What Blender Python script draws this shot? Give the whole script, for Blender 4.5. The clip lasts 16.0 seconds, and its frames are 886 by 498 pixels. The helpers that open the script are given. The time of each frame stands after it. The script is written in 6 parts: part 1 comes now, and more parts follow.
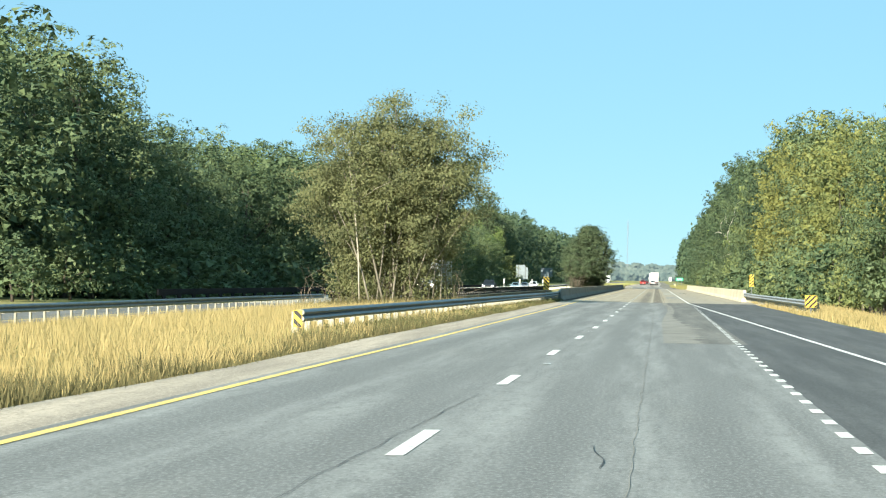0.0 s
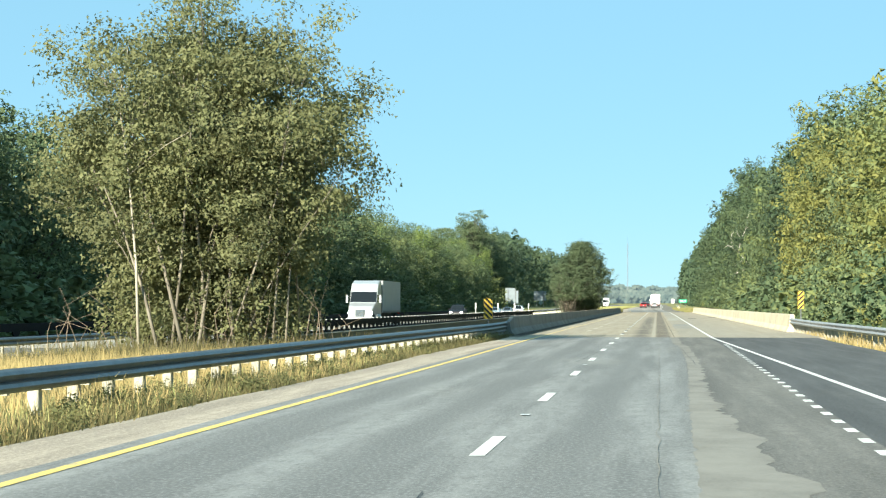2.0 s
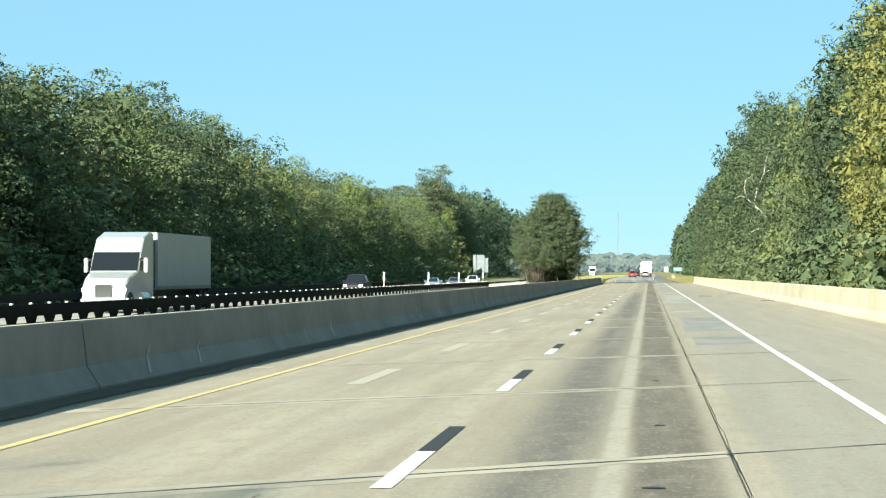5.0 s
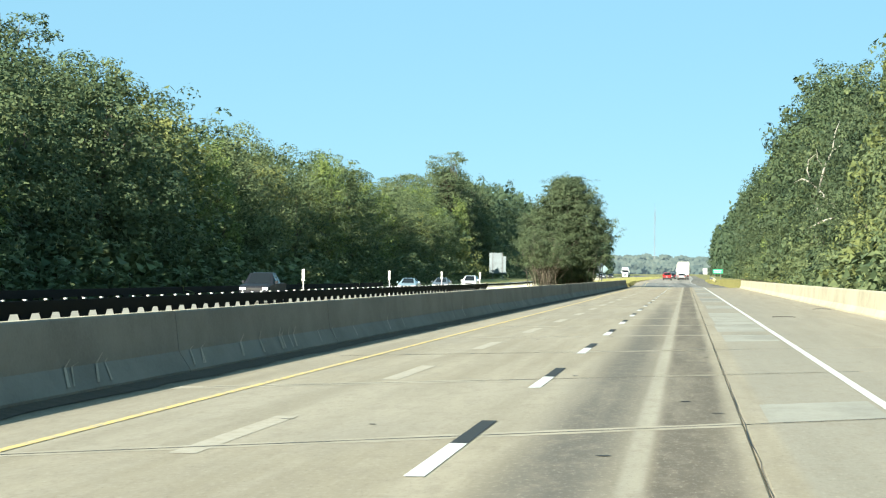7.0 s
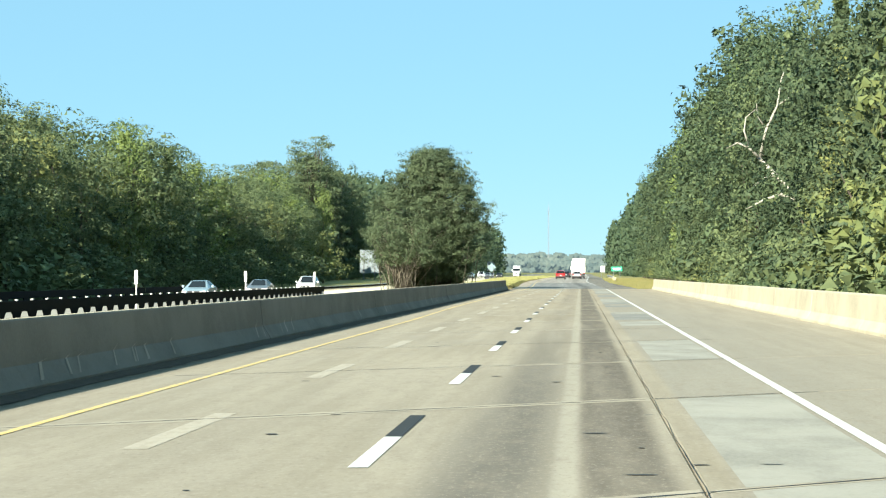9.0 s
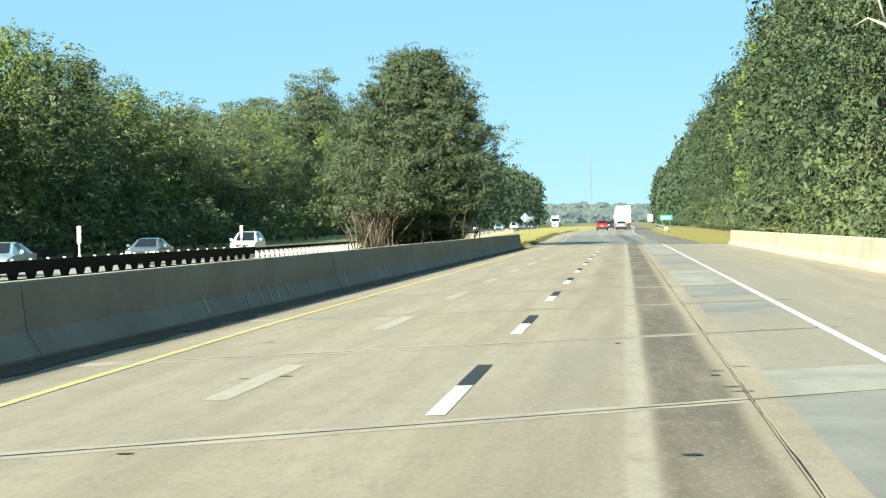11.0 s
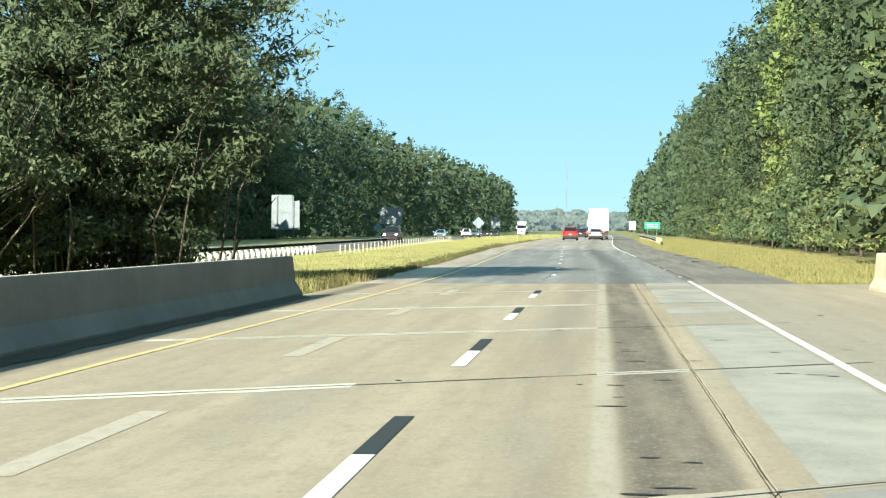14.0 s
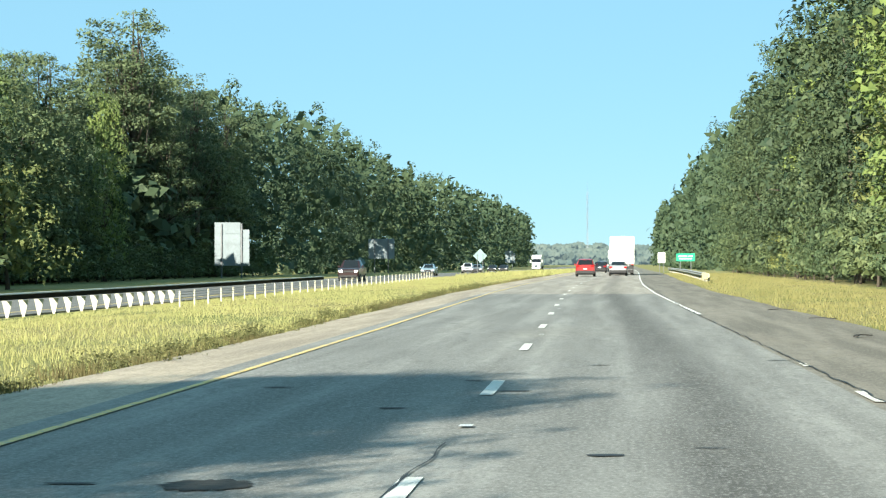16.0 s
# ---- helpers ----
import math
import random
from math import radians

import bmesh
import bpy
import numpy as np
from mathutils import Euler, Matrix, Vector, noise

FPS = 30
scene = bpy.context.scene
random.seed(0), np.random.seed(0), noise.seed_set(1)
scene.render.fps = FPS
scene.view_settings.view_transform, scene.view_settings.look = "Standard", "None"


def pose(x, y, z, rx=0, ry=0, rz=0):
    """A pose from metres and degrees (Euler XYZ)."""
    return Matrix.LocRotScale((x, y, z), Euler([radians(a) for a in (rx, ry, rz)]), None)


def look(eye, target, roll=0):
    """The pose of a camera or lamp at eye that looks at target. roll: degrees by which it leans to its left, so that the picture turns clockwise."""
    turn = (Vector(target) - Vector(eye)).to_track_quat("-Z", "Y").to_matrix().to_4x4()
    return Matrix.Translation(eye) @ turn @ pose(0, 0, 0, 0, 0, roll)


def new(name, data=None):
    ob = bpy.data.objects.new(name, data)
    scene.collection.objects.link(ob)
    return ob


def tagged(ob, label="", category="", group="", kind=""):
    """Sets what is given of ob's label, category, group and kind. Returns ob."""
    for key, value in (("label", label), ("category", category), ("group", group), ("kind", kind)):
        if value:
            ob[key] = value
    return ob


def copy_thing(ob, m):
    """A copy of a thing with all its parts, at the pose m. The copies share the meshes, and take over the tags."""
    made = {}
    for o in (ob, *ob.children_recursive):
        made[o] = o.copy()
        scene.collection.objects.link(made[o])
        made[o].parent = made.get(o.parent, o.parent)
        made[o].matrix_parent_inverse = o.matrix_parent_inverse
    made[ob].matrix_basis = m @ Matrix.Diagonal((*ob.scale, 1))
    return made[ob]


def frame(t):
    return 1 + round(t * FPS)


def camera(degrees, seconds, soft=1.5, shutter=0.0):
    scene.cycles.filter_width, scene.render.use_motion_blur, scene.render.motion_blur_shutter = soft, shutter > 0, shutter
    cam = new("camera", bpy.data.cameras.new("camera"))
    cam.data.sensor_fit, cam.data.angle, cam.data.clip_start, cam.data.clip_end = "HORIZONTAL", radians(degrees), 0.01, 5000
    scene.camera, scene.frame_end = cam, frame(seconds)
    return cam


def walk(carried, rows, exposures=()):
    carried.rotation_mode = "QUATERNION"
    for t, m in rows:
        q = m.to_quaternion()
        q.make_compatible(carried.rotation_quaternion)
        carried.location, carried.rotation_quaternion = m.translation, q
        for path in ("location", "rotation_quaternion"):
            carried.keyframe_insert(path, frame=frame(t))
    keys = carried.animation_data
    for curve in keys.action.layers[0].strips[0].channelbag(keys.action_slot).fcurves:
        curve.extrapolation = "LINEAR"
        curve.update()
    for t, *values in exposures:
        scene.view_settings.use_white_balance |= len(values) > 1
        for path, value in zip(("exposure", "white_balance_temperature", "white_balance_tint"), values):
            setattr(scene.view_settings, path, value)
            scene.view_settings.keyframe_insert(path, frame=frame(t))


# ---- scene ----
from math import sin, cos, pi, sqrt, exp

cam = camera(22.65, 16.0, 1.25, 0.0)
# seconds, x, y, z, turn to the right, tilt up, lean to the left (degrees)
PATH = [
    (0.0, 0.153, 0.000, 1.401, -5.515, 0.773, 1.009),
    (0.5, 0.120, 14.308, 1.409, -5.665, 0.705, 0.960),
    (1.0, 0.109, 28.635, 1.415, -5.712, 0.770, 0.554),
    (1.5, 0.093, 42.991, 1.416, -5.671, 1.075, 0.220),
    (2.0, 0.038, 57.430, 1.414, -5.533, 1.437, 0.108),
    (2.5, 0.025, 72.139, 1.415, -5.357, 1.707, 0.050),
    (3.0, 0.028, 87.077, 1.418, -5.100, 1.785, 0.019),
    (3.5, 0.035, 102.168, 1.421, -4.845, 1.589, -0.030),
    (4.0, 0.046, 117.260, 1.422, -4.870, 1.129, -0.269),
    (4.2, 0.051, 123.297, 1.422, -5.017, 0.899, -0.240),
    (5.0, 0.134, 147.443, 1.420, -5.317, 0.650, -0.091),
    (5.5, 0.206, 162.534, 1.417, -5.467, 0.703, -0.042),
    (6.3, 0.245, 186.672, 1.411, -5.814, 0.835, -0.001),
    (6.5, 0.250, 192.705, 1.409, -5.977, 0.818, 0.155),
    (7.0, 0.220, 207.781, 1.405, -6.279, 0.642, 0.525),
    (7.5, 0.195, 222.848, 1.403, -6.258, 0.526, 0.358),
    (8.0, 0.168, 237.884, 1.401, -5.765, 0.500, 0.133),
    (8.5, 0.067, 252.917, 1.401, -4.545, 0.637, 0.146),
    (8.7, 0.027, 258.936, 1.401, -3.986, 0.696, 0.181),
    (9.0, -0.030, 267.972, 1.401, -3.564, 0.654, 0.027),
    (9.5, -0.114, 283.053, 1.401, -3.446, 0.414, -0.122),
    (10.0, -0.179, 298.166, 1.402, -3.730, 0.080, -0.290),
    (10.8, -0.225, 322.423, 1.405, -4.530, -0.484, -0.505),
    (11.0, -0.221, 328.506, 1.406, -4.699, -0.584, -0.696),
    (11.5, -0.185, 343.740, 1.408, -4.925, -0.816, -0.740),
    (12.0, -0.164, 358.992, 1.409, -4.985, -0.877, -0.818),
    (12.5, -0.160, 374.239, 1.408, -5.064, -0.873, -0.732),
    (13.0, -0.145, 389.409, 1.405, -4.993, -0.857, -0.376),
    (13.5, -0.140, 404.476, 1.401, -4.591, -0.694, -0.001),
    (14.0, -0.170, 419.482, 1.397, -4.075, -0.440, 0.311),
    (14.5, -0.220, 434.466, 1.394, -3.799, -0.160, 0.484),
    (15.0, -0.225, 449.471, 1.394, -3.917, 0.051, 0.329),
    (15.5, -0.255, 464.511, 1.396, -4.289, 0.277, 0.051),
    (16.0, -0.320, 479.568, 1.397, -4.650, 0.468, -0.136),
]


def aim(x, y, z, turn, tilt, lean):
    a, b = radians(turn), radians(tilt)
    return look((x, y, z), (x + sin(a) * cos(b), y + cos(a) * cos(b), z + sin(b)), lean)


walk(cam, [(t, aim(*p)) for t, *p in PATH], [(0.0, 1.33, 6500, 2.0), (16.0, 1.33, 6500, 2.0)])

# ---- light: a low clear sun from behind and to the left ----
SUN_ELEV = 24.0
SUN_WAY = Vector((0.375, 0.927, 0)).normalized()      # the way its light runs over the ground
world = bpy.data.worlds.new("sky")
scene.world = world
world.use_nodes = True
wn = world.node_tree
sky = wn.nodes.new("ShaderNodeTexSky")
sky.sky_type = "NISHITA"
sky.sun_disc = False
sky.sun_elevation = radians(SUN_ELEV)
sky.sun_rotation = math.atan2(-SUN_WAY.x, -SUN_WAY.y)
sky.air_density, sky.dust_density, sky.ozone_density, sky.altitude = 1.0, 0.0, 5.0, 2800
# thin even haze over the whole sky evens out the paling towards the horizon
haze = wn.nodes.new("ShaderNodeMix")
haze.data_type = "RGBA"
haze.inputs[0].default_value = 0.72
haze.inputs[7].default_value = (2.70, 5.20, 6.60, 1)
wn.links.new(sky.outputs[0], haze.inputs[6])
wn.links.new(haze.outputs[2], wn.nodes["Background"].inputs[0])
wn.nodes["Background"].inputs[1].default_value = 0.058

sun_data = bpy.data.lights.new("sun", "SUN")
sun_data.energy, sun_data.angle, sun_data.color = 5.0, radians(0.5), (1.0, 0.92, 0.80)
sun = new("sun", sun_data)
c = cos(radians(SUN_ELEV))
sun.matrix_world = look((0, 0, 60), Vector((0, 0, 60)) + Vector((SUN_WAY.x * c, SUN_WAY.y * c, -sin(radians(SUN_ELEV)))))


# ---- materials ----
class Mat:
    """A small builder for node materials."""

    def __init__(self, name, rough=0.7, metal=0.0, spec=0.4):
        self.m = bpy.data.materials.new(name)
        self.m.use_nodes = True
        self.t = self.m.node_tree
        self.b = self.t.nodes["Principled BSDF"]
        self.b.inputs["Roughness"].default_value = rough
        self.b.inputs["Metallic"].default_value = metal
        self.b.inputs["Specular IOR Level"].default_value = spec
        self.p = None

    def node(self, kind, **kw):
        n = self.t.nodes.new(kind)
        for k, v in kw.items():
            if k in ("operation", "blend_type", "data_type", "noise_dimensions", "feature", "interpolation_type"):
                setattr(n, k, v)
            else:
                n.inputs[int(k[1:])].default_value = v
        return n

    def link(self, a, b):
        self.t.links.new(a, b)

    def pos(self):
        if self.p is None:
            self.p = self.t.nodes.new("ShaderNodeNewGeometry")
        return self.p.outputs["Position"]

    def scaled(self, sx, sy, sz):
        n = self.node("ShaderNodeVectorMath", operation="MULTIPLY", i1=(sx, sy, sz))
        self.link(self.pos(), n.inputs[0])
        return n.outputs[0]

    def noise(self, scale=(1, 1, 1), freq=1.0, detail=4.0, rough=0.6):
        n = self.node("ShaderNodeTexNoise")
        n.inputs["Scale"].default_value = freq
        n.inputs["Detail"].default_value = detail
        n.inputs["Roughness"].default_value = rough
        self.link(self.scaled(*scale), n.inputs["Vector"])
        return n.outputs["Fac"]

    def ramp(self, fac, lo, hi, a=0.0, b=1.0):
        n = self.node("ShaderNodeMapRange", i1=lo, i2=hi, i3=a, i4=b)
        n.interpolation_type = "SMOOTHSTEP"
        self.link(fac, n.inputs[0])
        return n.outputs[0]

    def math(self, op, a, b):
        n = self.node("ShaderNodeMath", operation=op)
        for i, v in enumerate((a, b)):
            if isinstance(v, (int, float)):
                n.inputs[i].default_value = v
            else:
                self.link(v, n.inputs[i])
        return n.outputs[0]

    def mix(self, fac, a, b, blend="MIX"):
        n = self.node("ShaderNodeMix", data_type="RGBA", blend_type=blend)
        for sock, v in ((n.inputs[0], fac), (n.inputs[6], a), (n.inputs[7], b)):
            if isinstance(v, tuple):
                sock.default_value = (*v, 1)
            elif isinstance(v, (int, float)):
                sock.default_value = v
            else:
                self.link(v, sock)
        return n.outputs[2]

    def axis(self, k):
        n = self.t.nodes.new("ShaderNodeSeparateXYZ")
        self.link(self.pos(), n.inputs[0])
        return n.outputs[k]

    def colour(self, c):
        if isinstance(c, tuple):
            self.b.inputs["Base Color"].default_value = (*c, 1)
        else:
            self.link(c, self.b.inputs["Base Color"])
        return self

    def bump(self, h, strength=0.3, dist=0.01):
        n = self.t.nodes.new("ShaderNodeBump")
        n.inputs["Strength"].default_value = strength
        n.inputs["Distance"].default_value = dist
        self.link(h, n.inputs["Height"])
        self.link(n.outputs[0], self.b.inputs["Normal"])
        return self


def plain(name, col, rough=0.6, metal=0.0, spec=0.4, var=0.15, freq=2.0):
    """A paint or metal with slight wear at two scales."""
    m = Mat(name, rough, metal, spec)
    n = m.math("MULTIPLY", m.math("ADD", m.noise(freq=freq, detail=3), m.noise(freq=freq * 9, detail=3)), 0.5)
    dark = tuple(v * (1 - var) for v in col)
    lite = tuple(min(1, v * (1 + var)) for v in col)
    return m.colour(m.mix(m.ramp(n, 0.3, 0.7), dark, lite)).m


def band(m, x, centre, half, soft):
    """1 inside a strip along the road, fading over soft metres."""
    d = m.math("ABSOLUTE", m.math("SUBTRACT", x, centre), 0.0)
    return m.ramp(d, half + soft, max(half - soft, 0.0))


def asphalt(name, base, sand, worn=0.8, oil=0.0, swing=False):
    m = Mat(name, 0.82, 0, 0.35)
    x = m.axis(0)
    if swing:
        x = m.math("ADD", x, m.ramp(m.axis(1), 486, 612, 0.0, 1.48))
    streak = m.noise((1.0, 0.045, 1), 1.7, 4)
    big = m.noise((0.35, 0.06, 1), 1.0, 3)
    grit = m.noise((1, 0.35, 1), 26, 6, 0.8)
    mottle = m.noise((1, 0.3, 1), 5.0, 6, 0.75)
    wob = m.math("ADD", x, m.math("MULTIPLY", m.math("SUBTRACT", big, 0.5), 0.5))
    tracks = None
    for cx in (-4.2, -2.6, -0.75, 0.85):
        b = band(m, wob, cx, 0.32, 0.3)
        tracks = b if tracks is None else m.math("MAXIMUM", tracks, b)
    c1 = m.mix(m.ramp(streak, 0.3, 0.72), tuple(v * 0.64 for v in base), tuple(v * 1.34 for v in base))
    c2 = m.mix(m.math("MULTIPLY", tracks, worn), c1, tuple(v * 0.62 for v in base))
    if oil:
        run = m.math("MULTIPLY", band(m, wob, 0.45, 0.40, 0.34), m.ramp(m.noise((0.8, 0.05, 1), 1.0, 3), 0.3, 0.6, 0.6, 1.0))
        c2 = m.mix(m.math("MULTIPLY", run, oil), c2, (0.060, 0.057, 0.052))
    c3 = m.mix(m.math("MULTIPLY", m.ramp(big, 0.55, 0.8), 0.45), c2, sand)
    c3 = m.mix(m.ramp(mottle, 0.42, 0.66, 0.0, 0.65), c3, tuple(v * 0.66 for v in base))
    c4 = m.mix(m.ramp(grit, 0.45, 0.72, 0.0, 0.75), c3, tuple(v * 1.75 for v in base))
    m.colour(m.mix(m.ramp(grit, 0.47, 0.3, 0.0, 0.75), c4, tuple(v * 0.42 for v in base)))
    return m.bump(grit, 0.5, 0.006).m


def concrete_deck(name):
    m = Mat(name, 0.85, 0, 0.3)
    x = m.axis(0)
    info = m.t.nodes.new("ShaderNodeObjectInfo")
    streak = m.noise((1.3, 0.05, 1), 1.5, 4)
    blot = m.noise((0.8, 0.2, 1), 0.6, 4)
    grit = m.noise((1, 0.35, 1), 22, 6, 0.8)
    mottle = m.noise((1, 0.3, 1), 4.5, 6, 0.75)
    base = m.mix(m.ramp(streak, 0.3, 0.7), (0.302, 0.256, 0.182), (0.400, 0.345, 0.258))
    warm = m.mix(m.ramp(streak, 0.3, 0.7), (0.335, 0.268, 0.178), (0.440, 0.362, 0.250))
    base = m.mix(m.ramp(m.axis(1), 290, 420), base, warm)
    base = m.mix(m.math("MULTIPLY", m.ramp(blot, 0.5, 0.75), 0.5), base, (0.30, 0.265, 0.21))
    base = m.mix(m.math("MULTIPLY", info.outputs["Random"], 0.22), base, (0.33, 0.30, 0.25))
    wob = m.math("ADD", x, m.math("MULTIPLY", m.math("SUBTRACT", blot, 0.5), 0.14))
    oil = m.math("MULTIPLY", band(m, wob, 0.30, 0.33, 0.09), m.ramp(m.noise((1.2, 0.09, 1), 1.2, 4), 0.25, 0.6, 0.55, 1.0))
    base = m.mix(m.math("MULTIPLY", oil, 0.85), base, (0.092, 0.075, 0.057))
    oil2 = m.math("MULTIPLY", band(m, wob, -0.66, 0.38, 0.30), m.math("MULTIPLY", m.ramp(m.noise((1.2, 0.06, 1), 0.9, 4), 0.25, 0.55, 0.55, 1.0), m.ramp(m.axis(1), 275, 335, 1.0, 0.3)))
    base = m.mix(oil2, base, (0.135, 0.120, 0.098))
    oil3 = m.math("MULTIPLY", band(m, wob, -3.4, 1.2, 0.9), m.ramp(m.noise((1.2, 0.05, 1), 0.8, 4), 0.45, 0.75, 0.0, 0.4))
    base = m.mix(oil3, base, (0.27, 0.235, 0.185))
    grey_side = m.ramp(x, 0.98, 1.12, 0.0, 0.62)
    base = m.mix(m.math("MULTIPLY", grey_side, m.ramp(x, 6.0, 2.4, 0.35, 1.0)), base, (0.285, 0.265, 0.222))
    pale = band(m, x, -0.14, 0.09, 0.04)
    base = m.mix(m.math("MULTIPLY", pale, 0.45), base, (0.46, 0.42, 0.34))
    dirt = m.math("MULTIPLY", band(m, wob, -6.15, 0.22, 0.2), 0.85)
    base = m.mix(dirt, base, (0.10, 0.085, 0.065))
    base = m.mix(m.ramp(mottle, 0.44, 0.68, 0.0, 0.55), base, (0.265, 0.225, 0.17))
    base = m.mix(m.ramp(grit, 0.50, 0.72, 0.0, 0.6), base, (0.46, 0.405, 0.32))
    m.colour(m.mix(m.ramp(grit, 0.46, 0.30, 0.0, 0.65), base, (0.165, 0.143, 0.108)))
    return m.bump(grit, 0.35, 0.004).m


def concrete(name, base, stain=0.4):
    m = Mat(name, 0.85, 0, 0.3)
    run = m.noise((0.5, 0.22, 0.35), 1.6, 6, 0.7)
    blot = m.noise((1, 1, 1), 0.7, 4)
    grit = m.noise((1, 1, 1), 25, 4)
    c = m.mix(m.ramp(run, 0.35, 0.75), base, tuple(v * 0.62 for v in base))
    c = m.mix(m.math("MULTIPLY", m.ramp(blot, 0.45, 0.7), stain), c, tuple(v * 0.5 for v in base))
    m.colour(m.mix(m.ramp(grit, 0.3, 0.7, 0.0, 0.3), c, tuple(min(1, v * 1.25) for v in base)))
    return m.bump(grit, 0.4, 0.006).m


def paint(name, col, under, wear):
    m = Mat(name, 0.7, 0, 0.4)
    n = m.noise((1.5, 0.6, 1), 6, 6, 0.75)
    m.colour(m.mix(m.ramp(n, wear - 0.06, wear + 0.10), under, col))
    return m.m


def leafy(name, cols, trans=0.28, rough=0.6):
    """Foliage: a random hue for each tree and each leaf; some light passes through."""
    m = Mat(name, rough, 0, 0.15)
    info = m.t.nodes.new("ShaderNodeObjectInfo")
    isl = m.t.nodes.new("ShaderNodeNewGeometry").outputs["Random Per Island"]
    r = info.outputs["Random"]
    c = m.mix(r, cols[0], cols[1])
    c = m.mix(m.ramp(isl, 0.15, 0.95, 0.0, 0.45), c, cols[2])
    clump = m.noise((1, 1, 1), 0.42, 3, 0.65)
    c = m.mix(m.ramp(clump, 0.44, 0.62, 0.0, 0.6), c, cols[3])
    m.colour(c)
    tr = m.t.nodes.new("ShaderNodeBsdfTranslucent")
    m.link(c, tr.inputs[0])
    mx = m.t.nodes.new("ShaderNodeMixShader")
    mx.inputs[0].default_value = trans
    m.link(m.b.outputs[0], mx.inputs[1])
    m.link(tr.outputs[0], mx.inputs[2])
    m.link(mx.outputs[0], m.t.nodes["Material Output"].inputs[0])
    return m.m


def bark(name, a, b):
    m = Mat(name, 0.9, 0, 0.2)
    n = m.noise((1, 1, 0.15), 7, 5)
    m.colour(m.mix(m.ramp(n, 0.3, 0.7), a, b))
    return m.bump(n, 0.5, 0.03).m


def earth(name):
    """Dry roadside grass, browner at the verges, with green and bare patches."""
    m = Mat(name, 0.95, 0, 0.15)
    big = m.noise((1, 0.5, 1), 0.11, 4)
    mid = m.noise((1, 0.6, 1), 0.7, 5)
    fine = m.noise((1, 1, 1), 9, 5, 0.75)
    c = m.mix(m.ramp(big, 0.4, 0.62), (0.29, 0.255, 0.115), (0.20, 0.215, 0.078))
    c = m.mix(m.ramp(mid, 0.5, 0.75, 0.0, 0.6), c, (0.34, 0.29, 0.14))
    c = m.mix(m.ramp(fine, 0.5, 0.3, 0.0, 0.6), c, (0.11, 0.10, 0.035))
    m.colour(c)
    return m.bump(fine, 0.7, 0.06).m


ASPHALT = asphalt("worn_asphalt", (0.205, 0.205, 0.196), (0.28, 0.265, 0.225))
ASPHALT_DARK = asphalt("dark_asphalt", (0.085, 0.085, 0.083), (0.13, 0.122, 0.108), 0.2)
ASPHALT_MID = asphalt("old_brownish_asphalt", (0.150, 0.142, 0.126), (0.20, 0.185, 0.155), 0.2)
ASPHALT_DUSTY = asphalt("dusty_shoulder", (0.375, 0.315, 0.245), (0.47, 0.395, 0.30), 0.0)
ASPHALT_FAR = asphalt("oncoming_asphalt", (0.16, 0.155, 0.145), (0.24, 0.22, 0.18))
ASPHALT_END = asphalt("stained_asphalt", (0.235, 0.232, 0.218), (0.30, 0.28, 0.235), 0.6, 0.95, True)
ASPHALT_PALE = asphalt("pale_asphalt", (0.33, 0.30, 0.26), (0.36, 0.33, 0.27), 0.35, 0.6, True)
DECK = concrete_deck("bridge_concrete")
# barrier concrete twice: shade put into the first colour, sunlight into the second
BARRIER_SHADED = concrete("barrier_concrete", (0.178, 0.186, 0.178), 0.35)
BARRIER_SUNLIT = concrete("sunlit_barrier_concrete", (0.62, 0.55, 0.40), 0.15)
PIER = concrete("pier_concrete", (0.40, 0.37, 0.31))
PATCH_PALE = concrete("pale_patch", (0.385, 0.365, 0.31), 0.4)
PATCH_GREY = concrete("grey_patch", (0.29, 0.28, 0.25), 0.4)
PATCH_WORN = concrete("worn_strip", (0.250, 0.235, 0.205), 0.5)
WHITE_LINE = paint("white_line_paint", (0.72, 0.71, 0.67), (0.35, 0.33, 0.30), 0.36)
WHITE_WORN = paint("worn_white_paint", (0.72, 0.70, 0.64), (0.22, 0.21, 0.19), 0.42)
GHOST = paint("ghost_marking", (0.47, 0.415, 0.325), (0.41, 0.350, 0.262), 0.46)
YELLOW_WORN = paint("worn_yellow_paint", (0.74, 0.54, 0.20), (0.46, 0.39, 0.27), 0.44)
YELLOW_LINE = paint("yellow_line_paint", (0.76, 0.55, 0.15), (0.40, 0.34, 0.22), 0.41)
BLACK_LINE = paint("black_contrast_paint", (0.028, 0.027, 0.025), (0.09, 0.08, 0.07), 0.30)
TAR = plain("tar", (0.022, 0.021, 0.02), 0.6)
SEAL = concrete("joint_seal", (0.44, 0.385, 0.295), 0.25)
SEAL_FRESH = concrete("fresh_joint_seal", (0.60, 0.56, 0.46), 0.2)
STEEL = plain("galvanised_steel", (0.15, 0.158, 0.165), 0.42, 0.5, var=0.3)
# near-black: the shade on the railing's near side is put into this colour
STEEL_SHADED = plain("shaded_rail_steel", (0.006, 0.0065, 0.0075), 0.7, 0.0, 0.05)
POST_PALE = plain("pale_post", (0.40, 0.375, 0.30), 0.8, var=0.3)
POST_WOOD = bark("grey_wooden_post", (0.26, 0.24, 0.19), (0.40, 0.37, 0.30))
YELLOW = plain("marker_yellow", (0.78, 0.50, 0.06), 0.4, var=0.06)
BLACK = plain("marker_black", (0.02, 0.02, 0.02), 0.5)
SIGN_BACK = plain("bare_aluminium", (0.19, 0.225, 0.245), 0.45, 0.25, var=0.16, freq=0.8)
DIAMOND_BACK = plain("weathered_sign_back", (0.20, 0.29, 0.30), 0.5, 0.1, var=0.1)
